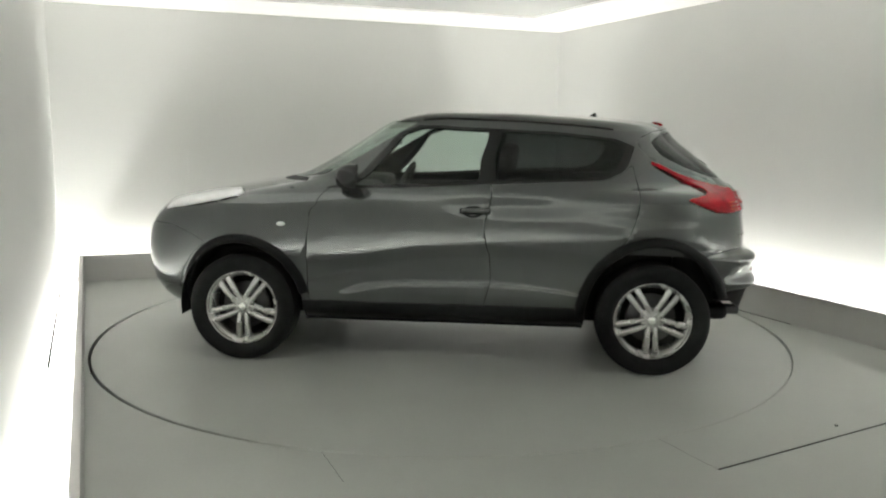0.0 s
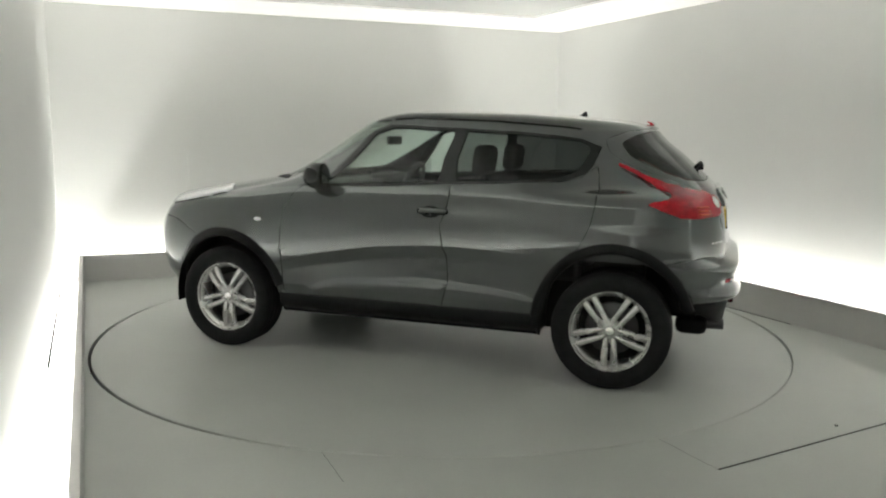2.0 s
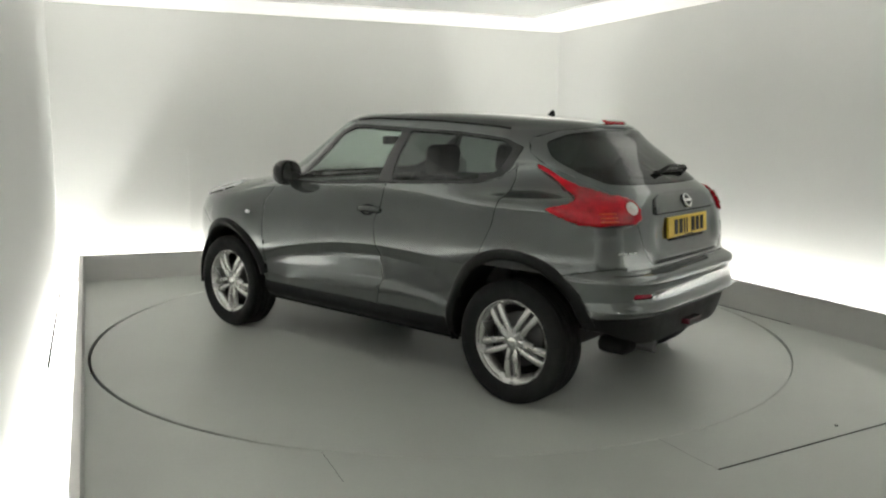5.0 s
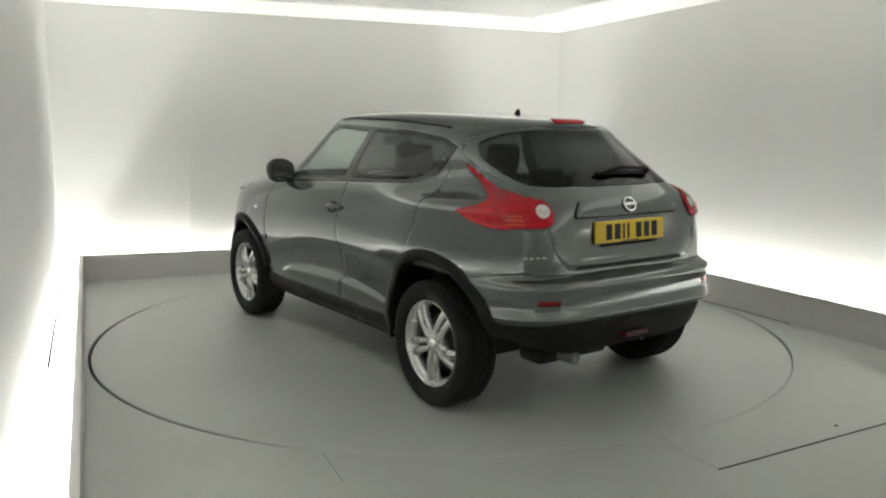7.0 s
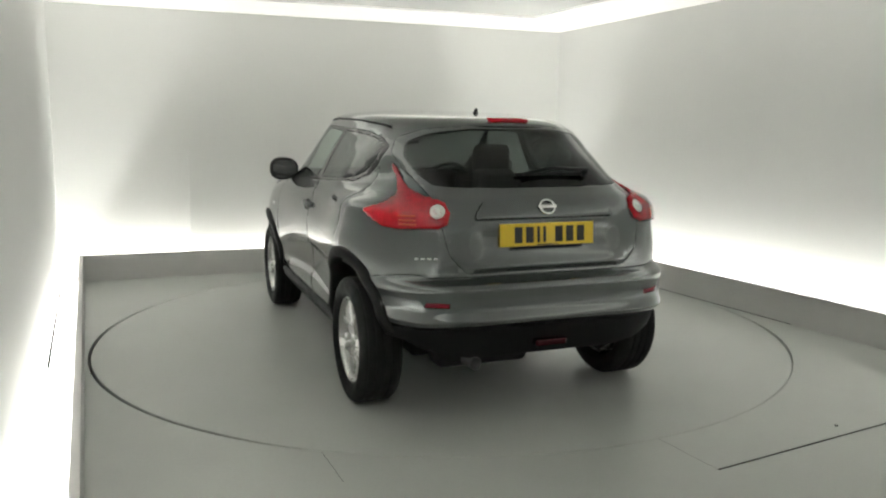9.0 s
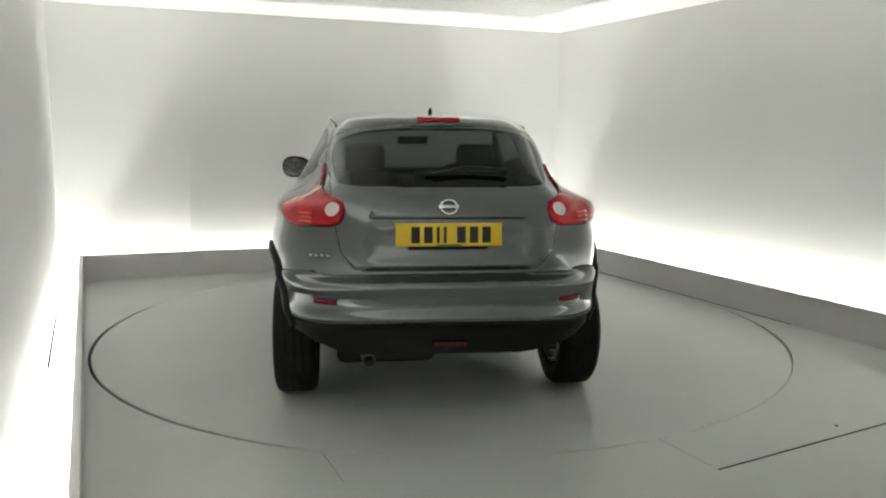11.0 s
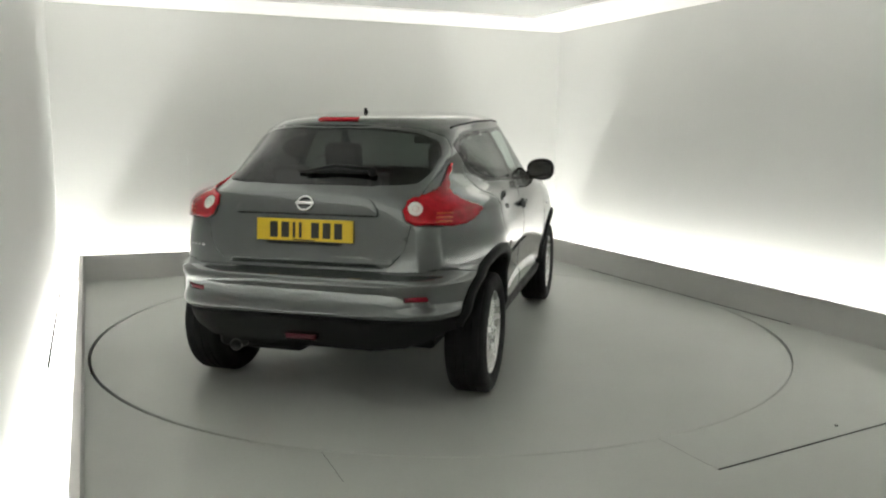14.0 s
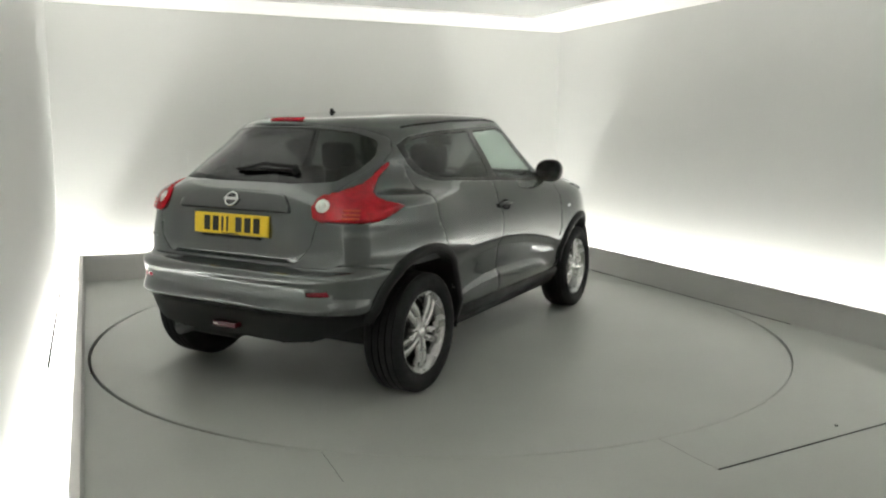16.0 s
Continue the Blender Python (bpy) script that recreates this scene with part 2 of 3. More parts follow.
def lathe_flat(r, z, n=96):
    bm = bmesh.new()
    bm.faces.new([bm.verts.new((r * math.cos(2 * math.pi * k / n), r * math.sin(2 * math.pi * k / n), z)) for k in range(n)])
    return bm


build_bay()


def build_turntable():
    bm = bmesh.new()
    n = 160
    rings = []
    for r, z in ((0.0, 0.0), (0.8, 0.0), (1.6, 0.0), (2.416, 0.0), (2.420, -0.004), (2.420, -0.12)):
        rings.append([bm.verts.new((r * math.cos(2 * math.pi * k / n), r * math.sin(2 * math.pi * k / n), z)) for k in range(n)] if r else [bm.verts.new((0, 0, z))])
    for p, q in zip(rings, rings[1:]):
        for k in range(n):
            j = (k + 1) % n
            bm.faces.new((p[0], q[k], q[j]) if len(p) == 1 else (p[k], q[k], q[j], p[j]))
    ob = mesh_object("turntable", bm, M_FLOOR, False)
    return tagged(ob, "round grey painted turntable flush with the floor", "turntable")


turntable = build_turntable()
# ---- the car: x forward, y to its left, z up, the origin on the ground between the axles ----
car = tagged(new("car"), "dark grey metallic compact crossover car on a turntable", "car")
AXLE_F, AXLE_R, WHEEL_Z, WHEEL_R = 1.265, -1.265, 0.334, 0.336


def curve(*pairs):
    """A smooth curve through (at, value) pairs, with no overshoot."""
    xs, ys = np.array([p[0] for p in pairs], float), np.array([p[1] for p in pairs], float)
    h, d = np.diff(xs), np.diff(ys) / np.diff(xs)
    m = np.zeros(len(xs))
    m[0], m[-1] = d[0], d[-1]
    for i in range(1, len(xs) - 1):
        if d[i - 1] * d[i] > 0:
            w1, w2 = 2 * h[i] + h[i - 1], h[i] + 2 * h[i - 1]
            m[i] = (w1 + w2) / (w1 / d[i - 1] + w2 / d[i])

    def value(x):
        x = np.clip(x, xs[0], xs[-1])
        i = np.clip(np.searchsorted(xs, x) - 1, 0, len(xs) - 2)
        t = (x - xs[i]) / h[i]
        return (ys[i] * (1 + 2 * t) * (1 - t) ** 2 + m[i] * h[i] * t * (1 - t) ** 2 + ys[i + 1] * t * t * (3 - 2 * t) + m[i + 1] * h[i] * t * t * (t - 1))
    return value


Z0, Z1 = 0.26, 1.586
HALF = curve((0.26, 0.80), (0.34, 0.832), (0.40, 0.850), (0.455, 0.864), (0.52, 0.866), (0.60, 0.868), (0.70, 0.873), (0.80, 0.874), (0.88, 0.872), (0.97, 0.862), (1.05, 0.841), (1.12, 0.804), (1.17, 0.776), (1.30, 0.710), (1.42, 0.648), (1.47, 0.620), (1.505, 0.602), (1.53, 0.583), (1.552, 0.535), (1.568, 0.44), (1.579, 0.29), (1.586, 0.04))
REAR = curve((0.26, -1.84), (0.36, -1.87), (0.44, -1.885), (0.505, -1.905), (0.525, -1.942), (0.545, -1.956), (0.565, -1.950), (0.60, -1.934), (0.655, -1.932), (0.69, -1.942), (0.708, -1.941), (0.722, -1.925), (0.742, -1.872), (0.76, -1.862), (0.82, -1.862), (0.95, -1.85), (1.05, -1.825), (1.11, -1.79), (1.16, -1.735), (1.30, -1.585), (1.42, -1.445), (1.46, -1.415), (1.486, -1.38), (1.508, -1.31), (1.530, -1.14), (1.560, -0.78), (1.575, -0.42), (1.582, -0.18), (1.586, -0.02))
FRONT = curve((0.26, 1.90), (0.36, 2.02), (0.48, 2.07), (0.62, 2.09), (0.78, 2.065), (0.88, 2.01), (0.94, 1.95), (0.99, 1.86), (1.03, 1.70), (1.06, 1.54), (1.09, 1.36), (1.12, 1.18), (1.15, 1.04), (1.25, 0.83), (1.40, 0.575), (1.497, 0.42), (1.53, 0.345), (1.56, 0.24), (1.58, 0.10), (1.586, 0.02))
N_REAR = curve((0.26, 5.0), (0.6, 5.8), (0.95, 5.4), (1.10, 5.0), (1.17, 4.6), (1.30, 4.0), (1.42, 3.8), (1.50, 3.3), (1.586, 2.2))
N_FRONT = curve((0.26, 3.6), (0.6, 4.1), (0.95, 4.3), (1.05, 3.7), (1.13, 3.4), (1.30, 3.5), (1.5, 3.7), (1.586, 2.2))
# over the rear wheels: a broad shoulder, the cabin drawn in above it and upright to the roof
SHOULDER = curve((0.26, 0.0), (0.93, 0.0), (1.0, 0.020), (1.05, 0.038), (1.078, 0.034), (1.098, 0.012), (1.12, -0.030), (1.15, -0.062), (1.19, -0.070), (1.24, -0.050), (1.29, -0.010), (1.33, 0.018), (1.40, 0.050), (1.44, 0.050), (1.48, 0.026), (1.52, 0.012), (1.586, 0.0))
CREASE_HIGH = curve((-1.0, 0.70), (-0.70, 0.735), (-0.26, 0.752), (0.10, 0.734), (0.47, 0.679), (0.90, 0.585))
CREASE_LOW = curve((-1.0, 0.44), (-0.70, 0.505), (-0.26, 0.536), (0.20, 0.525), (0.47, 0.50), (0.667, 0.433), (0.90, 0.40))


def level(phi, z):
    """Point of the skin: phi 0 at the middle of the rear, pi at the middle of the front (left side)."""
    c, s = -np.cos(phi), np.sin(phi)
    rear = c < 0
    n = np.where(rear, N_REAR(z), N_FRONT(z))
    e = np.where(rear, -REAR(z), FRONT(z))
    x = np.sign(c) * e * np.abs(c) ** (2 / n)
    w = HALF(z)
    y = w * np.abs(s) ** (2 / n)
    tp = np.clip((-x - 0.1) / 1.2, 0, 1) * np.clip((z - 1.18) / 0.2, 0, 1)
    y = y * (1 - 0.07 * tp * tp * (3 - 2 * tp))
    sw = np.clip((y / w - 0.55) / 0.4, 0, 1)
    sw = sw * sw * (3 - 2 * sw)
    g = lambda v, m, q: np.exp(-((v - m) / q) ** 2)
    ramp = lambda v, lo, hi: np.clip((v - lo) / (hi - lo), 0, 1) ** 2 * (3 - 2 * np.clip((v - lo) / (hi - lo), 0, 1))
    y = y + sw * (0.036 * g(x, 1.25, 0.36) * g(z, 0.76, 0.20) + 0.046 * g(x, -1.22, 0.38) * g(z, 0.84, 0.19)
                  - 0.028 * g(x, 0.0, 0.72) ** 0.6 * ramp(z, CREASE_HIGH(x) + 0.015, CREASE_HIGH(x) - 0.065) * (0.45 + 0.55 * ramp(z, CREASE_LOW(x) - 0.022, CREASE_LOW(x) + 0.004))
                  - 0.016 * g(x, -0.40, 0.42) * g(z, 1.0, 0.06)
                  + ramp(-x, 0.70, 1.30) * SHOULDER(z))
    # recess for the plate, and its lower lip
    ey = np.clip((0.44 - y) / 0.10, 0, 1)
    ey = ey * ey * (3 - 2 * ey)
    x = x + np.where(rear, 1, 0) * ey * (0.020 * g(z, 0.91, 0.080) - 0.020 * g(z, 0.798, 0.016))
    return x, y


# even steps round the body
_phi = np.concatenate([np.pi / 2 * (1 - np.linspace(1, 0, 3000) ** 3), np.pi / 2 + np.pi / 2 * np.linspace(0, 1, 3000)[1:] ** 3])
_x, _y = level(_phi, np.full_like(_phi, 0.85))
_len = np.concatenate([[0], np.cumsum(np.hypot(np.diff(_x), np.diff(_y)))])
TOTAL = float(_len[-1])


def skin(a, z, out=0.0):
    """The body's surface: a metres round from the middle of the rear (positive to the left), at height z, pushed out."""
    phi = np.interp(abs(a), _len, _phi)
    x, y = level(phi, z)
    p = Vector((float(x), float(y) if a >= 0 else -float(y), z))
    if out:
        d = 0.004
        a1, a2 = (min(abs(a) + d, TOTAL - 0.001), max(abs(a) - d, 0.001))
        x1, y1 = level(np.interp(a1, _len, _phi), z)
        x2, y2 = level(np.interp(a2, _len, _phi), z)
        zu, zd = min(z + d, Z1), max(z - d, Z0)
        x3, y3 = level(phi, zu)
        x4, y4 = level(phi, zd)
        t = Vector((float(x1 - x2), float(y1 - y2), 0))
        u = Vector((float(x3 - x4), float(y3 - y4), zu - zd))
        nn = u.cross(t).normalized()
        if a < 0:
            nn.y = -nn.y
        p = p + nn * out
    return p


def skin_many(a, z):
    """The same for arrays, with no push."""
    x, y = level(np.interp(np.abs(a), _len, _phi), z)
    return np.stack([x, np.where(a >= 0, y, -y), z], 1)


def at_side(x, z):
    """Param of the skin's left side at x, z."""
    xs, _ = level(_phi, np.full_like(_phi, z))
    return float(np.interp(x, xs, _len))


def at_rear(y, z):
    """Param of the skin's rear at y, z."""
    k = 3000
    _, ys = level(_phi[:k], np.full(k, z))
    top = int(np.argmax(ys))
    return float(np.interp(abs(y), ys[:top + 1], _len[:top + 1])) * (1 if y >= 0 else -1)


def outline_of(points):
    """Points ('s', x, z) or ('r', y, z) as a closed outline in the skin's own param."""
    return [(at_side(p[1], p[2]) if p[0] == "s" else at_rear(p[1], p[2]), p[2]) for p in points]


def mirrored(poly):
    return [(-a, z) for a, z in poly]


def inside(poly, a, z):
    hit = False
    for (a0, z0), (a1, z1) in zip(poly, poly[1:] + poly[:1]):
        if (z0 > z) != (z1 > z) and a < a0 + (z - z0) / (z1 - z0) * (a1 - a0):
            hit = not hit
    return hit


def rounded(points, r=0.03, n=3):
    """Cut the corners of an outline in the param plane into short arcs."""
    out = []
    m = len(points)
    for i in range(m):
        p, q, s = (Vector(points[k % m]) for k in (i - 1, i, i + 1))
        u, v = (p - q), (s - q)
        d = min(r, u.length * 0.45, v.length * 0.45)
        a, b = q + u.normalized() * d, q + v.normalized() * d
        for k in range(n + 1):
            t = k / n
            w = a * (1 - t) ** 2 + q * 2 * t * (1 - t) + b * t * t
            out.append((w.x, w.y))
    return out


S, R = "s", "r"
ARC = lambda cx, r, angles: [(S, cx + r * math.cos(radians(g)), WHEEL_Z + r * math.sin(radians(g))) for g in angles]


def both(poly):
    return [poly, mirrored(poly)]


def define_regions():
    arch = []
    for cx, rx, rz in ((AXLE_F, 0.39, 0.42), (AXLE_R, 0.41, 0.455)):
        pts = [(cx + rx * math.cos(radians(g)), max(0.20, WHEEL_Z + rz * math.sin(radians(g)))) for g in range(-30, 211, 12)]
        arch += both([(at_side(x, max(z, Z0)), z) for x, z in pts])
    low = outline_of([(S, -1.60, 0.455), (S, -1.74, 0.440), (R, 0.66, 0.410), (R, 0.52, 0.365), (R, 0.35, 0.345), (R, 0.22, 0.350)])
    low = [(at_side(-1.60, 0.26), 0.2)] + low
    arch += [low + [(-a, z) for a, z in reversed(low)]]
    tail = rounded(outline_of([(S, -1.25, 1.272), (S, -1.31, 1.248), (S, -1.42, 1.190), (S, -1.54, 1.150), (R, 0.512, 1.100), (R, 0.500, 1.050), (R, 0.520, 1.000), (R, 0.56, 0.982), (S, -1.69, 0.976), (S, -1.615, 0.980), (S, -1.53, 1.012), (S, -1.435, 1.052), (S, -1.465, 1.066), (S, -1.55, 1.082), (S, -1.555, 1.100), (S, -1.46, 1.140), (S, -1.36, 1.196), (S, -1.25, 1.252)]), 0.012, 2)
    trim = [(R, 0.385, 1.022), (R, 0.375, 1.055), (R, 0.335, 1.10), (R, 0.26, 1.116)]
    trim = rounded(outline_of(trim + [(R, -y, z) for _, y, z in reversed(trim)]), 0.01, 2)
    refl = outline_of([(R, 0.545, 0.618), (R, 0.655, 0.622), (R, 0.645, 0.645), (R, 0.545, 0.640)])
    cowl = [(at_side(0.88, 1.128), 1.128), (TOTAL, 1.127), (TOTAL, 1.138), (at_side(0.88, 1.146), 1.146)]
    front_glass = rounded(outline_of([(S, 0.60, 1.112), (S, 0.20, 1.122), (S, -0.205, 1.146), (S, -0.262, 1.443), (S, 0.0, 1.458), (S, 0.15, 1.460), (S, 0.26, 1.425)]), 0.02, 2)
    rear_glass = rounded(outline_of([(S, -0.32, 1.153), (S, -0.70, 1.166), (S, -0.92, 1.180), (S, -1.015, 1.215), (S, -1.06, 1.27), (S, -1.09, 1.350), (S, -1.02, 1.392), (S, -0.72, 1.423), (S, -0.338, 1.443)]), 0.02, 2)
    frame_poly = outline_of([(S, 0.74, 1.092), (S, 0.20, 1.104), (S, -0.30, 1.132), (S, -0.70, 1.150), (S, -0.96, 1.163), (S, -1.07, 1.205), (S, -1.115, 1.26), (S, -1.145, 1.36), (S, -1.03, 1.405), (S, -0.72, 1.440), (S, -0.30, 1.462), (S, 0.0, 1.476), (S, 0.17, 1.478), (S, 0.30, 1.43)])
    door_f = rounded(outline_of([(S, 0.69, 1.100), (S, 0.772, 0.99), (S, 0.815, 0.88), (S, 0.832, 0.60), (S, 0.832, 0.39), (S, -0.252, 0.39), (S, -0.247, 0.885), (S, -0.285, 1.130), (S, 0.20, 1.107)]), 0.02, 2)
    door_r = outline_of([(S, -0.285, 1.130), (S, -0.247, 0.885), (S, -0.252, 0.39), (S, -0.80, 0.39)] + ARC(AXLE_R, 0.46, (10, 25, 38, 50, 62)) + [(S, -1.10, 0.84), (S, -1.135, 0.92), (S, -1.155, 1.02), (S, -1.158, 1.10), (S, -1.150, 1.20), (S, -1.135, 1.25), (S, -1.105, 1.23), (S, -1.06, 1.19), (S, -0.96, 1.160), (S, -0.70, 1.148)])
    sill = outline_of([(S, 0.90, 0.388), (S, -0.88, 0.388), (S, -0.88, 0.26), (S, 0.90, 0.26)])
    screen = [(R, 0.530, 1.178), (R, 0.560, 1.23), (R, 0.572, 1.31), (R, 0.540, 1.385), (R, 0.43, 1.432), (R, 0.24, 1.455)]
    screen = rounded(outline_of(screen + [(R, -y, z) for _, y, z in reversed(screen)] + [(R, -0.3, 1.168), (R, 0.3, 1.168)]), 0.02, 2)
    gate = [(R, 0.44, 0.768), (R, 0.525, 0.86), (R, 0.545, 0.98), (R, 0.56, 1.10), (R, 0.575, 1.18), (R, 0.598, 1.25), (R, 0.602, 1.33), (R, 0.562, 1.405), (R, 0.45, 1.452), (R, 0.25, 1.470)]
    gate = rounded(outline_of(gate + [(R, -y, z) for _, y, z in reversed(gate)]), 0.02, 2)
    bump = [(R, 0.40, 0.752), (R, 0.62, 0.752), (S, -1.78, 0.765), (S, -1.70, 0.755)] + ARC(AXLE_R, 0.47, (62 + 62, 140, 155)) + [(S, -1.69, 0.505), (R, 0.55, 0.520), (R, 0.30, 0.528)]
    bump = outline_of(bump)
    bump = bump + [(-a, z) for a, z in reversed(bump)]
    val = outline_of([(R, 0.30, 0.528), (R, 0.55, 0.520), (S, -1.69, 0.505), (S, -1.66, 0.40), (S, -1.66, 0.26), (R, 0.30, 0.26)])
    val = val + [(-a, z) for a, z in reversed(val)]
    nose = [(a, z) for a, z in outline_of(ARC(AXLE_F, 0.47, (10, 30, 45, 60)) + [(S, 1.62, 0.80), (S, 1.75, 0.84)])]
    nose = [(at_side(1.70, 0.30), 0.26), (at_side(1.70, 0.40), 0.40)] + nose + [(TOTAL, 0.84), (TOTAL, 0.26)]
    wind = outline_of([(S, 0.79, 1.165), (S, 0.56, 1.28), (S, 0.39, 1.38), (S, 0.26, 1.455), (S, 0.17, 1.505)])
    wind = wind + [(TOTAL, 1.515), (TOTAL, 1.135), (at_side(1.02, 1.140), 1.140)]
    hood = [(at_side(0.92, 1.132), 1.132), (at_side(1.08, 1.10), 1.10), (at_side(1.30, 1.055), 1.055), (at_side(1.60, 1.0), 1.0), (at_side(1.85, 0.93), 0.93), (TOTAL, 0.90), (TOTAL, 1.128)]
    lamp = outline_of([(S, 1.82, 0.925), (S, 1.62, 0.958), (S, 1.42, 0.995), (S, 1.30, 1.025), (S, 1.27, 1.05), (S, 1.32, 1.070), (S, 1.50, 1.056), (S, 1.70, 1.018), (S, 1.83, 0.970)])
    return dict(arch=(arch, None, ""), tail_lamp=(both(tail), M_RED, "red boomerang tail lamp"), tailgate_trim=([trim], M_PAINT, ""), reflector=(both(refl), M_REFLECTOR, "red bumper reflector"), cowl=(both(cowl), M_BLACK, "black cowl under the windscreen"), side_window_front=(both(front_glass), M_GLASS, "clear side window"), side_window_rear=(both(rear_glass), M_PRIVACY, "dark privacy side window"),
                rear_window=([screen], M_REARGLASS, "dark tinted rear window"), windscreen=(both(wind), M_GLASS, "clear windscreen"), headlamp=(both(lamp), M_HEADLAMP, "clear headlamp"),
                window_frame=(both(frame_poly), M_GLOSSBLACK, "black window surround"), tailgate=([gate], M_PAINT, ""), front_door=(both(door_f), M_PAINT, ""), rear_door=(both(door_r), M_PAINT, ""),
                sill=(both(sill), M_BLACK, "black plastic sill"), rear_bumper=([bump], M_PAINT, ""), rear_valance=([val], M_BLACK, "black plastic lower bumper"),
                front_bumper=(both(nose), M_PAINT, ""), bonnet=(both(hood), M_PAINT, ""))


def build_skin():
    regions = define_regions()
    bm = bmesh.new()
    na = 150
    cols = np.linspace(0, TOTAL, na + 1)
    cols = np.concatenate([-cols[:0:-1], cols])
    rows = np.concatenate([np.linspace(Z0, 0.45, 9), np.linspace(0.45, 0.50, 9)[1:], np.linspace(0.50, 0.80, 28)[1:], np.linspace(0.80, 0.96, 10)[1:], np.linspace(0.96, 1.16, 24)[1:], np.linspace(1.16, 1.45, 16)[1:], np.linspace(1.45, 1.55, 18)[1:], np.linspace(1.55, Z1, 18)[1:]])
    grid = [[bm.verts.new((a, z, 0)) for a in cols] for z in rows]
    for i in range(len(rows) - 1):
        for j in range(len(cols) - 1):
            bm.faces.new((grid[i][j], grid[i + 1][j], grid[i + 1][j + 1], grid[i][j + 1]))
    for name, (polys, mat, label) in regions.items():
        for poly in polys:
            lo_a, hi_a = min(p[0] for p in poly), max(p[0] for p in poly)
            lo_z, hi_z = min(p[1] for p in poly), max(p[1] for p in poly)
            local = {}
            for f in bm.faces:
                c = f.verts[0].co
                if lo_a - 0.12 < c.x < hi_a + 0.12 and lo_z - 0.12 < c.y < hi_z + 0.12:
                    local[f] = 1
            for p, q in zip(poly, poly[1:] + poly[:1]):
                d = Vector((q[0] - p[0], q[1] - p[1], 0))
                if d.length < 1e-5:
                    continue
                x0, x1 = min(p[0], q[0]) - 0.04, max(p[0], q[0]) + 0.04
                y0, y1 = min(p[1], q[1]) - 0.04, max(p[1], q[1]) + 0.04
                faces = []
                for f in local:
                    if f.is_valid:
                        c = f.calc_center_bounds()
                        if x0 < c.x < x1 and y0 < c.y < y1:
                            faces.append(f)
                geom = faces + list(dict.fromkeys(e for f in faces for e in f.edges)) + list(dict.fromkeys(v for f in faces for v in f.verts))
                got = bmesh.ops.bisect_plane(bm, geom=geom, dist=1e-5, plane_co=(p[0], p[1], 0), plane_no=(-d.y, d.x, 0))
                local.update((g, 1) for g in got["geom"] if isinstance(g, bmesh.types.BMFace))
    groups = {}
    boxes = [(name, poly, min(p[0] for p in poly), max(p[0] for p in poly), min(p[1] for p in poly), max(p[1] for p in poly)) for name, (polys, _, _) in regions.items() for poly in polys]
    for f in bm.faces:
        c = f.calc_center_median()
        got = ("body_shell", 0)
        for name, poly, a0, a1, z0, z1 in boxes:
            if a0 <= c.x <= a1 and z0 <= c.y <= z1 and inside(poly, c.x, c.y):
                central = name in ("windscreen", "bonnet", "front_bumper", "rear_window", "tailgate", "rear_bumper", "rear_valance", "tailgate_trim", "cowl")
                got = (name, 0 if central else (1 if c.x > 0 else -1))
                break
        groups.setdefault(got, []).append(f)
    made = {}
    for (name, sidec), faces in groups.items():
        if name == "arch":
            continue
        sub = bmesh.new()
        seen = {}
        flat = list(dict.fromkeys(v for f in faces for v in f.verts))
        where = skin_many(np.array([v.co.x for v in flat]), np.array([v.co.y for v in flat]))
        for v, w in zip(flat, where):
            seen[v] = sub.verts.new(w)
        for f in faces:
            vs = [seen[v] for v in f.verts]
            if len(set(vs)) > 2:
                try:
                    sub.faces.new(vs)
                except ValueError:
                    pass
        bmesh.ops.remove_doubles(sub, verts=sub.verts, dist=1e-5)
        for f in sub.faces:
            f.normal_update()
        if name in ("tail_lamp", "headlamp"):
            sub.normal_update()
            edge = {v for e in sub.edges if e.is_boundary for v in e.verts}
            for v in sub.verts:
                v.co += v.normal * (0.004 if v in edge else 0.014)
        if name == "tailgate_trim":
            sub.normal_update()
            for v in sub.verts:
                v.co += v.normal * 0.015
        glass = name in ("side_window_front", "side_window_rear", "rear_window", "windscreen")
        if not glass:
            groove(sub, 0.0035, 0.016)
        else:
            groove(sub, 0.003, 0.006)
        mat, label = (M_PAINT, "") if name == "body_shell" else regions[name][1:]
        made[(name, sidec)] = part(name, sub, mat, car, label)
    bm.free()
    return made


def groove(sub, width, depth):
    """Roll the panel's edge inwards, so that a gap shows between panels."""
    sub.normal_update()
    edges = [e for e in sub.edges if e.is_boundary]
    normals = {}
    for v in {v for e in edges for v in e.verts}:
        normals[v] = v.normal.copy()
    for e in edges:
        e.smooth = False
    got = bmesh.ops.extrude_edge_only(sub, edges=edges)
    new_verts = [v for v in got["geom"] if isinstance(v, bmesh.types.BMVert)]
    from_old = {}
    for v in new_verts:
        for e in v.link_edges:
            o = e.other_vert(v)
            if o in normals and (o.co - v.co).length < 1e-7:
                from_old[v] = o
    for v, o in from_old.items():
        v.co = o.co - normals[o] * depth
    # pull the visible rim back a little from the joint
    for o in normals:
        inner = [e.other_vert(o).co for e in o.link_edges if e.other_vert(o) not in normals and e.other_vert(o) not in from_old]
        if inner:
            c = sum(inner, Vector()) / len(inner) - o.co
            if c.length > 1e-4:
                o.co = o.co + c.normalized() * min(width, c.length * 0.4) - normals[o] * 0.0012


PANELS = build_skin()


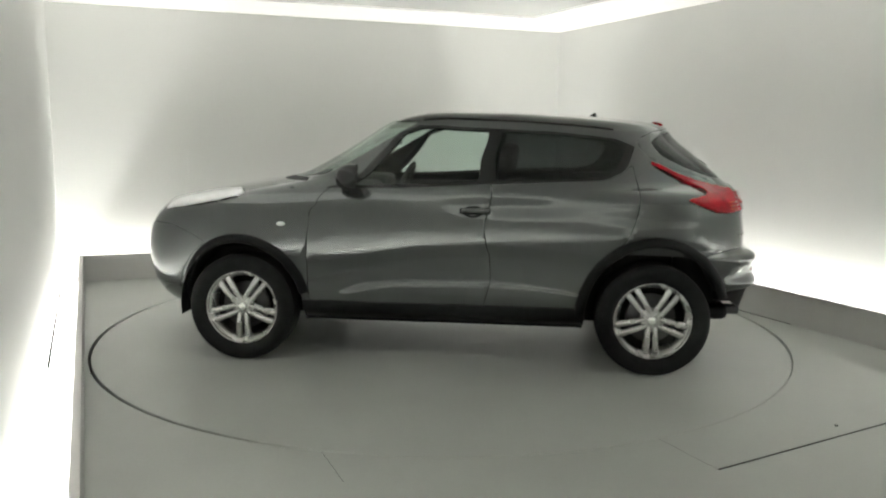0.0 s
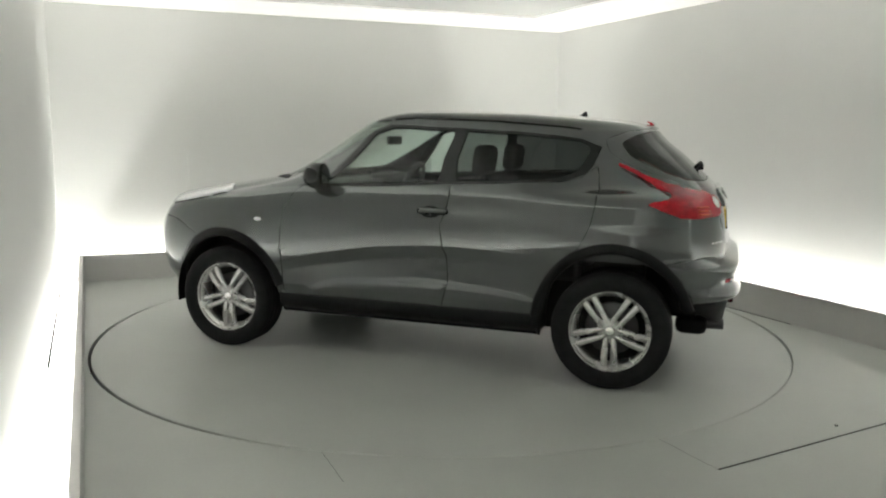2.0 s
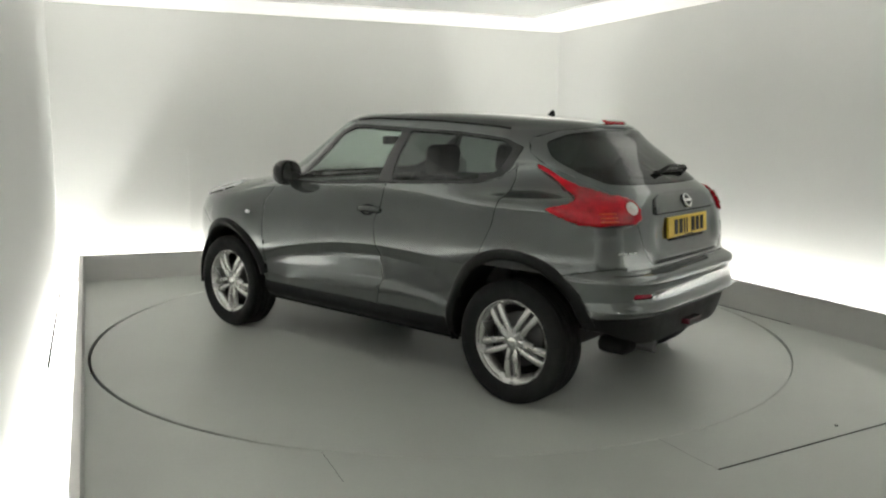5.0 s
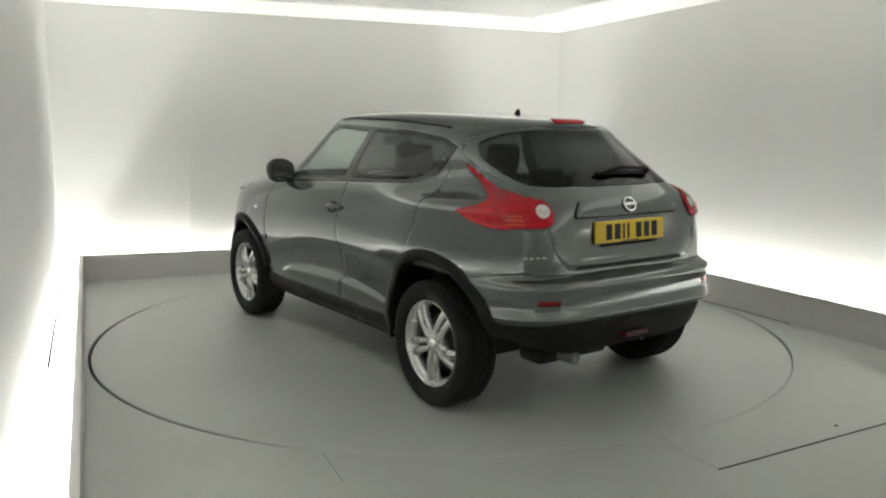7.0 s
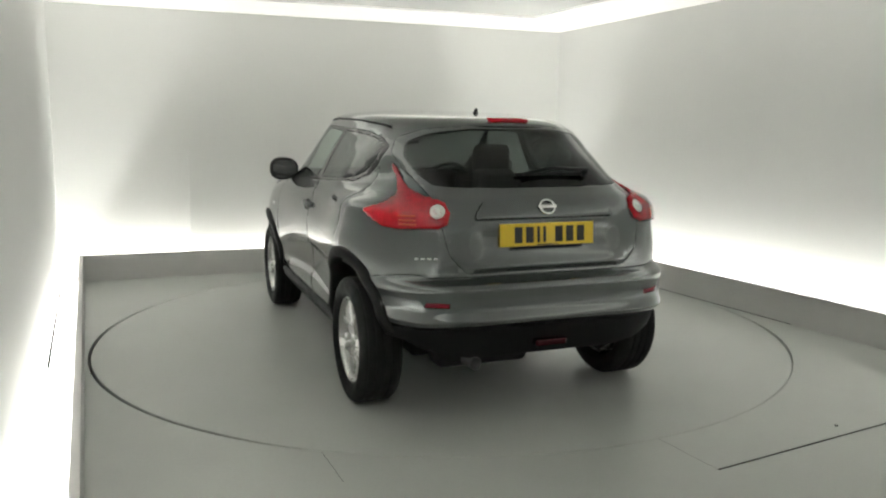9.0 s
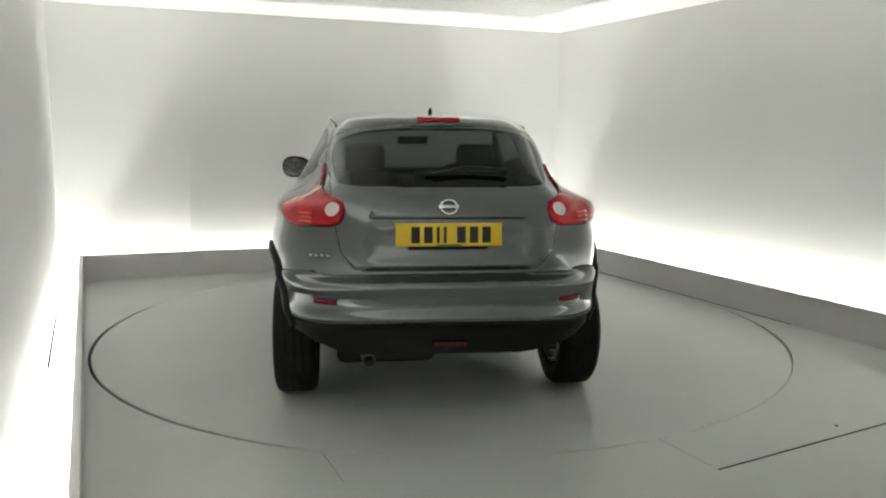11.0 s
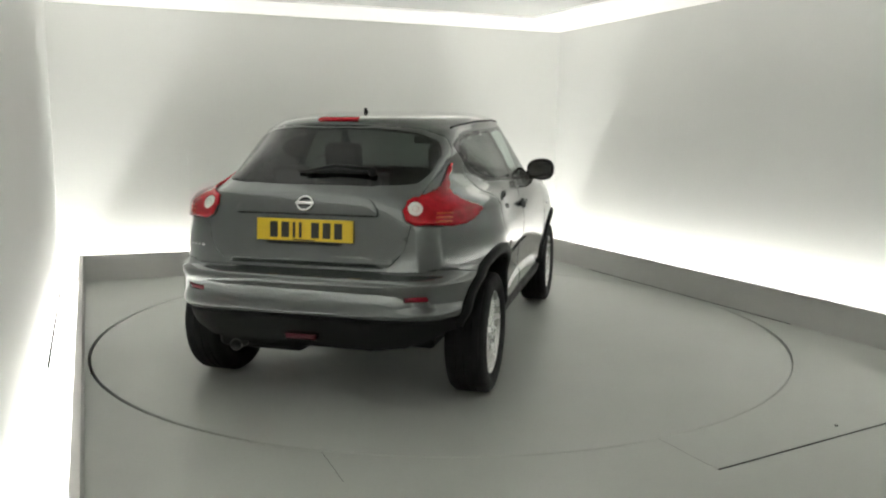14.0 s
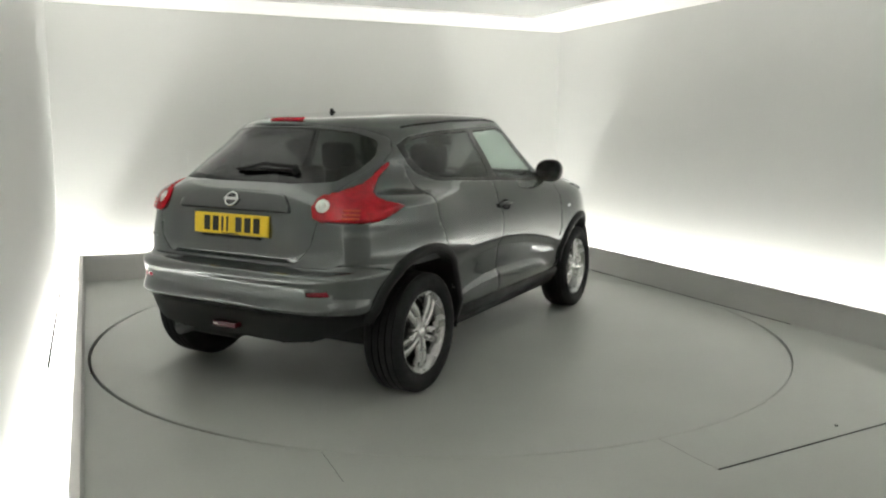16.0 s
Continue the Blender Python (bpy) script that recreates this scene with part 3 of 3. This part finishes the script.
# ---- underbody, arches and wheels ----
def build_underbody():
    bm = box_bm(-1.42, 1.75, -0.56, 0.56, 0.25, 0.70, 0.02)
    box_bm(-1.72, -1.40, -0.50, 0.50, 0.37, 0.70, 0.02, bm)
    box_bm(-0.83, 0.83, -0.80, 0.80, 0.27, 0.70, 0.02, bm)
    box_bm(-1.84, -1.68, -0.52, 0.52, 0.40, 0.72, 0.02, bm)
    box_bm(1.66, 1.88, -0.50, 0.50, 0.34, 0.80, 0.02, bm)
    part("underbody", bm, M_BLACK, car, "black underbody", False)
    for sgn in (1, -1):
        for cx, rz in ((AXLE_F, 0.435), (AXLE_R, 0.470)):
            bm = bmesh.new()
            rows = []
            for y in (0.56, 0.84):
                rows.append([bm.verts.new((cx + (0.405 if cx > 0 else 0.425) * math.cos(radians(g)), sgn * (y if g < 130 else min(y, 0.74)), WHEEL_Z + rz * math.sin(radians(g)))) for g in range(-8, 167, 6)])
            for k in range(len(rows[0]) - 1):
                bm.faces.new((rows[0][k], rows[0][k + 1], rows[1][k + 1], rows[1][k]))
            part("arch_liner", bm, M_BLACK, car, "black wheel arch liner")
            # moulded cladding on the arch's edge
            bm = bmesh.new()
            rows = []
            section = ((0.000, -0.06), (0.000, 0.010), (0.006, 0.018), (0.030, 0.021), (0.052, 0.016), (0.058, 0.008), (0.058, -0.004))
            lo, hi = (-2, 166) if cx > 0 else (-2, 164)
            for d, out in section:
                row = []
                for g in np.linspace(lo, hi, 44):
                    x = cx + ((0.382 if cx > 0 else 0.402) + d) * math.cos(radians(g))
                    z = max(0.30, WHEEL_Z + (rz - 0.022 + d) * math.sin(radians(g)))
                    p = skin(at_side(x, z), z, out)
                    row.append(bm.verts.new((p.x, sgn * p.y, p.z)))
                rows.append(row)
            for p, q in zip(rows, rows[1:]):
                for k in range(len(p) - 1):
                    bm.faces.new((p[k], p[k + 1], q[k + 1], q[k]))
            bmesh.ops.recalc_face_normals(bm, faces=bm.faces)
            part("arch_cladding", bm, M_BLACK, car, "black plastic wheel arch cladding")


def build_wheels():
    """A wheel about the y axis, its face towards +y."""
    rim = lathe([(0.190, -0.10), (0.205, -0.10), (0.214, -0.085), (0.196, -0.06), (0.192, 0.03), (0.200, 0.058), (0.218, 0.074), (0.229, 0.082), (0.232, 0.088), (0.229, 0.092), (0.225, 0.090), (0.219, 0.078), (0.211, 0.050), (0.203, 0.02)], 72)
    wheel = part("wheel", rim, M_ALLOY, car, "silver alloy wheel with five twin spokes")
    r0 = 0.226
    prof = [(r0, -0.085), (r0 + 0.012, -0.098), (0.262, -0.110), (0.296, -0.112), (0.318, -0.104), (0.330, -0.086)]
    for k in range(4):
        c = -0.062 + k * 0.041
        prof += [(0.335, c - 0.017), (0.336, c), (0.335, c + 0.015), (0.327, c + 0.017), (0.327, c + 0.023)]
    prof += [(0.334, 0.085), (0.326, 0.098), (0.314, 0.106), (0.296, 0.112), (0.285, 0.1135), (0.262, 0.110), (0.250, 0.104), (r0 + 0.014, 0.098), (r0 + 0.006, 0.090), (r0, 0.080)]
    tyre = lathe(prof, 84)
    sharpen(part("tyre", tyre, M_RUBBER, wheel, "black rubber tyre with tread grooves"), 40)
    part("brake_disc", lathe([(0.02, 0.0), (0.145, 0.0), (0.150, -0.006), (0.150, -0.03), (0.02, -0.03)], 48), M_DARKMETAL, wheel, "dark brake disc")
    # black disc puts the shade between the spokes into colour
    part("wheel_shade_disc", lathe([(0.0005, -0.02), (0.20, -0.02), (0.20, -0.025)], 40), M_BLACK, wheel, "dark inside of the wheel")
    for k in range(5):
        g = radians(90 + 72 * k)
        for off, side in ((0.0260, 1), (-0.0260, -1)):
            bm = bmesh.new()
            rows = []
            n = 8
            for i in range(n + 1):
                t = i / n
                r = 0.040 + (0.2225 - 0.040) * t
                o = off * (0.80 + 0.38 * t)
                w = 0.0145 + 0.0060 * t
                y = 0.062 + 0.020 * math.sin(math.pi * (0.15 + 0.75 * t)) - 0.004 * t
                rows.append([bm.verts.new((r, y + dy, o + dw * w)) for dw, dy in ((-1.0, -0.030), (-1.0, -0.006), (-0.6, 0.001), (0.6, 0.001), (1.0, -0.006), (1.0, -0.030))])
            for p, q in zip(rows, rows[1:]):
                for j in range(6):
                    bm.faces.new((p[j], p[(j + 1) % 6], q[(j + 1) % 6], q[j]))
            bm.faces.new(rows[0])
            bm.faces.new(rows[-1])
            bmesh.ops.recalc_face_normals(bm, faces=bm.faces)
            bmesh.ops.rotate(bm, cent=(0, 0, 0), matrix=Matrix.Rotation(g, 3, "Y"), verts=bm.verts)
            sharpen(part("spoke", bm, M_ALLOY, wheel), 50)
        bm = lathe([(0.0005, 0.072), (0.006, 0.072), (0.0085, 0.068), (0.0085, 0.045)], 10)
        a = g + radians(36)
        bmesh.ops.translate(bm, verts=bm.verts, vec=(0.057 * math.cos(a), 0, -0.057 * math.sin(a)))
        part("wheel_nut", bm, M_DARKMETAL, wheel, "dark wheel nut")
    part("hub", lathe([(0.0005, 0.070), (0.040, 0.070), (0.068, 0.066), (0.076, 0.056), (0.076, 0.02)], 40), M_ALLOY, wheel)
    part("hub_cap", lathe([(0.0005, 0.083), (0.018, 0.082), (0.026, 0.078), (0.029, 0.068)], 28), M_CHROME, wheel, "round silver hub cap")
    y = 0.770
    wheel.matrix_basis = pose(AXLE_F, y, WHEEL_Z)
    for x, yy, rz, spin in ((AXLE_R, y, 0, 0), (AXLE_F, -y, 180, 20), (AXLE_R, -y, 180, 0)):
        copy_thing(wheel, pose(x, yy, WHEEL_Z, 0, 0, rz) @ pose(0, 0, 0, 0, spin, 0))


build_underbody()
build_wheels()


# ---- rear end ----
def rear_point(y, z, out=0.0):
    return skin(at_rear(y, z), z, out)


def side_point(x, z, out=0.0, sgn=1):
    p = skin(at_side(x, z), z, out)
    return Vector((p.x, sgn * p.y, p.z))


def rear_frame(y, z, out=0.0):
    """A frame on the rear skin: its x to the car's right, z along the surface upwards, -y out of it."""
    p = rear_point(y, z, out)
    nn = (rear_point(y, z, 0.05) - rear_point(y, z, 0.0001)).normalized()
    up = (Vector((0, 0, 1)) - nn * nn.z).normalized()
    return Matrix.Translation(p) @ Matrix(((-nn).cross(up), -nn, up)).transposed().to_4x4()


def build_rear():
    # number plate with plain bars in place of characters
    tilt = Matrix.Translation((-1.846, 0, 0.943)) @ Euler((0, radians(4.0), 0)).to_matrix().to_4x4()
    plate = part("number_plate", box_bm(-0.006, 0.006, -0.26, 0.26, -0.0555, 0.0555, 0.003, m=tilt), M_PLATE, car, "yellow rear number plate with plain black bars", False)
    x = 0.185
    for k, w in enumerate((0.042, 0.042, 0.014, 0.014, 0.0, 0.042, 0.042, 0.042)):
        if not w:
            x -= 0.032
            continue
        part("plate_bar", box_bm(-0.0085, -0.0055, x - w, x, -0.040, 0.039, 0.0, m=tilt), M_JOINT, plate, "black bar", False)
        x -= w + 0.020
    part("plate_strip", box_bm(-0.0075, -0.0055, -0.06, 0.06, -0.053, -0.0475, 0, m=tilt), M_JOINT, plate, "thin dark bar", False)
    part("plate_bracket", box_bm(-0.012, 0.012, -0.19, 0.20, -0.070, -0.056, 0.003, m=tilt), M_BLACK, car, "black bracket under the plate", False)
    # emblem: a plain ring and bar
    f = rear_frame(0, 1.068, 0.022)
    bm = bmesh.new()
    join(bm, tube([f @ Vector((0.040 * math.cos(2 * math.pi * k / 28), 0, 0.036 * math.sin(2 * math.pi * k / 28))) for k in range(28)], 0.0055, 8, True))
    box_bm(-0.050, 0.050, -0.006, 0.004, -0.008, 0.008, 0.002, bm, f)
    part("emblem", bm, M_CHROME, car, "chrome ring emblem with a bar")
    # script badge as a plain bar
    for y0, w in ((0.665, 0.020), (0.640, 0.022), (0.612, 0.022), (0.584, 0.020)):
        f = rear_frame(y0, 0.842, 0.003)
        part("badge", box_bm(-w / 2, w / 2, -0.002, 0.002, -0.005, 0.005, 0.001, m=f), M_ALLOY, car, "small silver badge bar")
    # tail lamp bowls
    for sgn in (1, -1):
        f = rear_frame(sgn * 0.560, 1.058, 0.010)
        lamp = PANELS[("tail_lamp", sgn)]
        bm = lathe([(0.0005, -0.014), (0.013, -0.012), (0.016, -0.003), (0.028, -0.007), (0.036, -0.004), (0.039, 0.006)], 32)
        bmesh.ops.transform(bm, matrix=f, verts=bm.verts)
        part("reversing_lens", bm, M_CLEARLENS, lamp, "round clear reversing lens")
        bm = tube([f @ Vector((0.042 * math.cos(2 * math.pi * k / 28), -0.002, 0.042 * math.sin(2 * math.pi * k / 28))) for k in range(28)], 0.004, 6, True)
        part("lens_ring", bm, M_RED, lamp)
        # orange ribs stand in for the bright highlights low in the lens
        for row in range(3):
            pts = [rear_point(sgn * y, 0.998 + row * 0.019, 0.0135) for y in np.linspace(0.655, 0.72, 6)]
            part("lens_glint_rib", tube(pts, 0.0055, 6), M_GLINT, lamp, "orange-red rib in the lens")
    # high brake lamp in the spoiler
    bm = bmesh.new()
    rows = []
    for z, out in ((1.488, -0.01), (1.489, 0.012), (1.505, 0.014), (1.512, -0.01)):
        rows.append([bm.verts.new(Vector((-1.385 - out * 0.9 + 0.10 * (y ** 2) + (z - 1.489) * 1.2, y, z + 0.004))) for y in np.linspace(-0.115, 0.115, 9)])
    for p, q in zip(rows, rows[1:]):
        for k in range(8):
            bm.faces.new((p[k], p[k + 1], q[k + 1], q[k]))
    for k in (0, 8):
        bm.faces.new([r[k] for r in rows])
    bmesh.ops.recalc_face_normals(bm, faces=bm.faces)
    part("brake_lamp", bm, M_RED, car, "red high brake lamp")
    # roof spoiler lip
    bm = bmesh.new()
    rows = []
    for dx, z, in ((0.0, 1.490), (-0.035, 1.480), (-0.043, 1.470), (-0.035, 1.462), (0.02, 1.455)):
        rows.append([bm.verts.new((-1.375 + dx + 0.30 * abs(y / 0.56) ** 2.6, y, z + 0.004 - 0.050 * abs(y / 0.56) ** 2.4)) for y in np.linspace(-0.42, 0.42, 31)])
    for p, q in zip(rows, rows[1:]):
        for k in range(30):
            bm.faces.new((p[k], p[k + 1], q[k + 1], q[k]))
    bmesh.ops.recalc_face_normals(bm, faces=bm.faces)
    part("spoiler", bm, M_PAINT, car)
    # wiper
    a, b, c = rear_point(-0.30, 1.222, 0.035), rear_point(-0.10, 1.235, 0.035), rear_point(0.06, 1.212, 0.022)
    pivot = rear_point(-0.30, 1.222, 0.0)
    wiper = part("rear_wiper", tube([pivot, a, b, c], 0.010, 8), M_BLACK, car, "black rear wiper")
    part("wiper_blade", tube([rear_point(y, 1.222 - 0.02 * abs(y + 0.1), 0.013) for y in np.linspace(-0.30, 0.10, 9)], 0.009, 6), M_RUBBER, wiper)
    bm = lathe([(0.0005, -0.02), (0.018, -0.018), (0.022, 0.0), (0.022, 0.03)], 20)
    bmesh.ops.transform(bm, matrix=rear_frame(-0.30, 1.222, 0.02), verts=bm.verts)
    part("wiper_cap", bm, M_BLACK, wiper)
    # fog lamp, exhaust, towing cover
    part("fog_lamp", box_bm(-1.925, -1.87, -0.085, 0.085, 0.395, 0.428, 0.008), M_DARKRED, car, "dark red rear fog lamp", False)
    bm = lathe([(0.030, -0.10), (0.033, -0.10), (0.033, 0.12), (0.028, 0.12), (0.028, 0.0), (0.0005, 0.0)], 24)
    bmesh.ops.transform(bm, matrix=Matrix.Translation((-1.75, 0.40, 0.325)) @ Euler((0, radians(-10), radians(95))).to_matrix().to_4x4(), verts=bm.verts)
    part("exhaust", bm, M_DARKMETAL, car, "short metal exhaust pipe")
    part("silencer", box_bm(-1.78, -1.60, 0.05, 0.55, 0.28, 0.38, 0.04), M_BLACK, car, "metal silencer box")


M_DARKRED = material("dark_red_lens", (0.05, 0.003, 0.008), rough=0.2, vary=0.05)
M_GLINT = material("amber_glint", (0.62, 0.05, 0.02), rough=0.15, coat=1.0, vary=0.05, scale=40)
build_rear()


# ---- sides and roof ----
def build_sides():
    for sgn in (1, -1):
        door = PANELS[("front_door", sgn)]
        # pull handle over a black cup that paints the recess's shade
        bm = bmesh.new()
        rows = []
        for t in np.linspace(0, 1, 9):
            x = -0.105 - 0.185 * t
            o = 0.004 + 0.026 * math.sin(math.pi * t) ** 0.5
            p = side_point(x, 0.968, o, sgn)
            rows.append([bm.verts.new(p + Vector((0, sgn * dy, dz))) for dz, dy in ((-0.016, -0.004), (-0.013, 0.006), (0.0, 0.009), (0.013, 0.006), (0.016, -0.004), (0, -0.010))])
        for p, q in zip(rows, rows[1:]):
            for k in range(6):
                bm.faces.new((p[k], p[(k + 1) % 6], q[(k + 1) % 6], q[k]))
        bm.faces.new(rows[0])
        bm.faces.new(rows[-1])
        bmesh.ops.recalc_face_normals(bm, faces=bm.faces)
        part("door_handle", bm, M_PAINT, door)
        bm = bmesh.new()
        rim = [side_point(-0.185 + 0.062 * math.cos(a), 0.966 + 0.034 * math.sin(a), 0.003, sgn) for a in np.linspace(0, 2 * math.pi, 24, endpoint=False)]
        mid = bm.verts.new(side_point(-0.185, 0.966, -0.004, sgn))
        ring = [bm.verts.new(p) for p in rim]
        for k in range(24):
            bm.faces.new((mid, ring[k], ring[(k + 1) % 24]))
        bmesh.ops.recalc_face_normals(bm, faces=bm.faces)
        part("handle_shade_cup", bm, M_BLACK, door, "dark handle recess")
        # side repeater
        p = side_point(0.993, 0.872, 0.004, sgn)
        bm = bmesh.new()
        bmesh.ops.create_uvsphere(bm, u_segments=20, v_segments=10, radius=1)
        bmesh.ops.transform(bm, matrix=Matrix.Translation(p) @ Matrix.Diagonal((0.028, 0.008, 0.014, 1)), verts=bm.verts)
        part("side_repeater", bm, M_HEADLAMP, car, "small clear side repeater")
        # mirror: housing, glass, foot
        bm = bmesh.new()
        bmesh.ops.create_uvsphere(bm, u_segments=28, v_segments=18, radius=1)
        for v in bm.verts:
            x, y, z = v.co
            x = x if x > 0 else max(x * 0.7, -0.30)
            k = 1 + 0.10 * y
            v.co = Vector((0.545 + 0.105 * x + 0.02 * y * -1, sgn * (0.872 + 0.108 * math.copysign(abs(y) ** 0.85, y)), 1.163 + 0.083 * k * math.copysign(abs(z) ** 0.85, z)))
        housing = part("door_mirror", bm, M_GLOSSBLACK, car, "black door mirror housing")
        bm = bmesh.new()
        ring = []
        for a in np.linspace(0, 2 * math.pi, 32, endpoint=False):
            y, z = math.cos(a), math.sin(a)
            y, z = math.copysign(abs(y) ** 0.8, y), math.copysign(abs(z) ** 0.8, z)
            ring.append(bm.verts.new((0.499 - 0.02 * y, sgn * (0.872 + 0.089 * y), 1.163 + 0.064 * (1 + 0.1 * y) * z)))
        mid = bm.verts.new((0.498, sgn * 0.872, 1.163))
        for k in range(32):
            bm.faces.new((mid, ring[k], ring[(k + 1) % 32]))
        bmesh.ops.recalc_face_normals(bm, faces=bm.faces)
        part("mirror_glass", bm, M_MIRROR, housing, "silvered mirror glass", False)
        part("mirror_foot", tube([(0.60, sgn * 0.79, 1.108), (0.59, sgn * 0.85, 1.112), (0.575, sgn * 0.90, 1.125)], 0.026, 10), M_BLACK, housing)
        # roof gutter strip
        part("roof_strip", tube([side_point(x, float(np.interp(x, (-1.2, -0.9, -0.5, 0.0, 0.15), (1.440, 1.476, 1.506, 1.522, 1.512))), 0.001, sgn) for x in np.linspace(0.15, -1.02, 24)], 0.006, 6), M_BLACK, car, "black roof gutter strip")
        # black foot of the sill
        bm = bmesh.new()
        rows = []
        for d, z in ((0.0, 0.385), (0.014, 0.375), (0.016, 0.33), (0.004, 0.285), (-0.05, 0.270)):
            rows.append([bm.verts.new(side_point(x, z, d, sgn)) for x in np.linspace(0.86, -0.86, 30)])
        for p, q in zip(rows, rows[1:]):
            for k in range(29):
                bm.faces.new((p[k], p[k + 1], q[k + 1], q[k]))
        bmesh.ops.recalc_face_normals(bm, faces=bm.faces)
        part("sill_cover", bm, M_BLACK, car, "black plastic sill cover")
    # aerial stub
    bm = bmesh.new()
    rows = []
    for t, w, l, dx in ((0.0, 0.018, 0.040, 0.0), (0.018, 0.015, 0.034, -0.004), (0.034, 0.010, 0.020, -0.012), (0.050, 0.009, 0.011, -0.018), (0.056, 0.004, 0.005, -0.018)):
        rows.append([bm.verts.new((-0.93 + dx + l * math.cos(a), w * math.sin(a), 1.532 + 0.8 * t)) for a in np.linspace(0, 2 * math.pi, 14, endpoint=False)])
    for p, q in zip(rows, rows[1:]):
        for k in range(14):
            bm.faces.new((p[k], p[(k + 1) % 14], q[(k + 1) % 14], q[k]))
    bm.faces.new(rows[-1])
    bmesh.ops.recalc_face_normals(bm, faces=bm.faces)
    part("aerial", bm, M_BLACK, car, "black roof aerial stub")


build_sides()


# ---- interior ----
def cushion(x0, x1, y0, y1, z0, z1, lean=0.0, r=0.05):
    bm = box_bm(x0, x1, y0, y1, z0, z1, r, segments=4)
    c = Vector(((x0 + x1) / 2, (y0 + y1) / 2, z0))
    bmesh.ops.rotate(bm, cent=c, matrix=Matrix.Rotation(radians(lean), 3, "Y"), verts=bm.verts)
    return bm


def build_interior():
    for y in (0.37, -0.37):
        seat = part("front_seat", cushion(-0.15, 0.35, y - 0.24, y + 0.24, 0.55, 0.70), M_SEAT, car, "black fabric front seat")
        part("backrest", cushion(-0.26, -0.12, y - 0.235, y + 0.235, 0.66, 1.17, -14, 0.06), M_SEAT, seat)
        part("headrest", cushion(-0.42, -0.31, y - 0.13, y + 0.13, 1.17, 1.36, -8, 0.045), M_SEAT, seat)
        for d in (-0.05, 0.05):
            part("headrest_post", tube([(-0.345, y + d, 1.10), (-0.365, y + d, 1.20)], 0.007, 6), M_CHROME, seat)
    bench = part("rear_bench", cushion(-1.05, -0.62, -0.60, 0.60, 0.55, 0.72), M_SEAT, car, "black fabric rear bench")
    part("backrest", cushion(-1.12, -0.98, -0.60, 0.60, 0.66, 1.10, -16, 0.05), M_SEAT, bench)
    for y in (0.36, 0.0, -0.36):
        part("headrest", cushion(-1.24, -1.15, y - 0.12, y + 0.12, 1.10, 1.235, -8, 0.035), M_SEAT, bench)
    part("parcel_shelf", box_bm(-1.62, -1.20, -0.60, 0.60, 1.045, 1.075, 0.01), M_TRIM, car, "black parcel shelf", False)
    dash = part("dashboard", cushion(0.55, 0.98, -0.74, 0.74, 0.72, 1.085, 0, 0.07), M_TRIM, car, "black dashboard")
    part("binnacle", cushion(0.52, 0.72, -0.54, -0.22, 1.02, 1.125, 0, 0.04), M_TRIM, dash)
    m = Matrix.Translation((0.43, -0.37, 1.03)) @ Euler((0, radians(66), 0)).to_matrix().to_4x4()
    bm = tube([m @ Vector((0.185 * math.cos(2 * math.pi * k / 36), 0.185 * math.sin(2 * math.pi * k / 36), 0)) for k in range(36)], 0.016, 8, True)
    wheel = part("steering_wheel", bm, M_TRIM, dash, "black steering wheel")
    bm = box_bm(-0.05, 0.05, -0.07, 0.07, -0.03, 0.02, 0.02, m=m)
    box_bm(-0.02, 0.02, -0.18, 0.18, -0.012, 0.008, 0.005, bm, m)
    join_into(wheel, bm)
    part("inner_mirror", cushion(0.40, 0.43, -0.13, 0.10, 1.345, 1.405, 0, 0.012), M_TRIM, car, "black rear-view mirror")
    # linings: trim below the windows, light cloth under the roof
    for name, z0, z1, out, mat, label in (("door_lining", 0.72, 1.085, -0.05, M_TRIM, "black inner trim"), ("headlining", 1.475, 1.545, -0.022, M_LINING, "pale grey headlining")):
        bm = bmesh.new()
        zs = np.linspace(z0, z1, 8)
        cols = np.linspace(-TOTAL + 0.35, TOTAL - 0.35, 110)
        if name == "door_lining":
            cols = np.linspace(-at_side(0.95, 0.9), at_side(0.95, 0.9), 110)
        rows = [[bm.verts.new(skin(float(a), float(z), out)) for a in cols] for z in zs]
        for p, q in zip(rows, rows[1:]):
            for k in range(len(cols) - 1):
                bm.faces.new((p[k], p[k + 1], q[k + 1], q[k]))
        if name == "headlining":
            bm.faces.new(rows[-1])
        part(name, bm, mat, car, label)
    part("bulkhead", box_bm(0.93, 0.97, -0.76, 0.76, 0.70, 1.09, 0.01), M_TRIM, car, "black bulkhead", False)


def join_into(ob, bm):
    b = bmesh.new()
    b.from_mesh(ob.data)
    join(b, bm)
    b.to_mesh(ob.data)
    b.free()
    return ob


build_interior()


# ---- what moves: the turntable turns and carries the car round ----
def heading(t):
    return 173.842 - 6.51696 * t - 0.0620068 * t * t + 0.00186992 * t ** 3


def motions():
    rows_car, rows_table = [], []
    for k in range(33):
        t = k * 0.5
        g = heading(t)
        rows_car.append((t, pose(0, 0, 0, 0, 0, g) @ pose(-0.112, 0.214, 0.0)))
        rows_table.append((t, pose(0, 0, 0, 0, 0, g)))
    walk(car, rows_car)
    walk(turntable, rows_table)


motions()
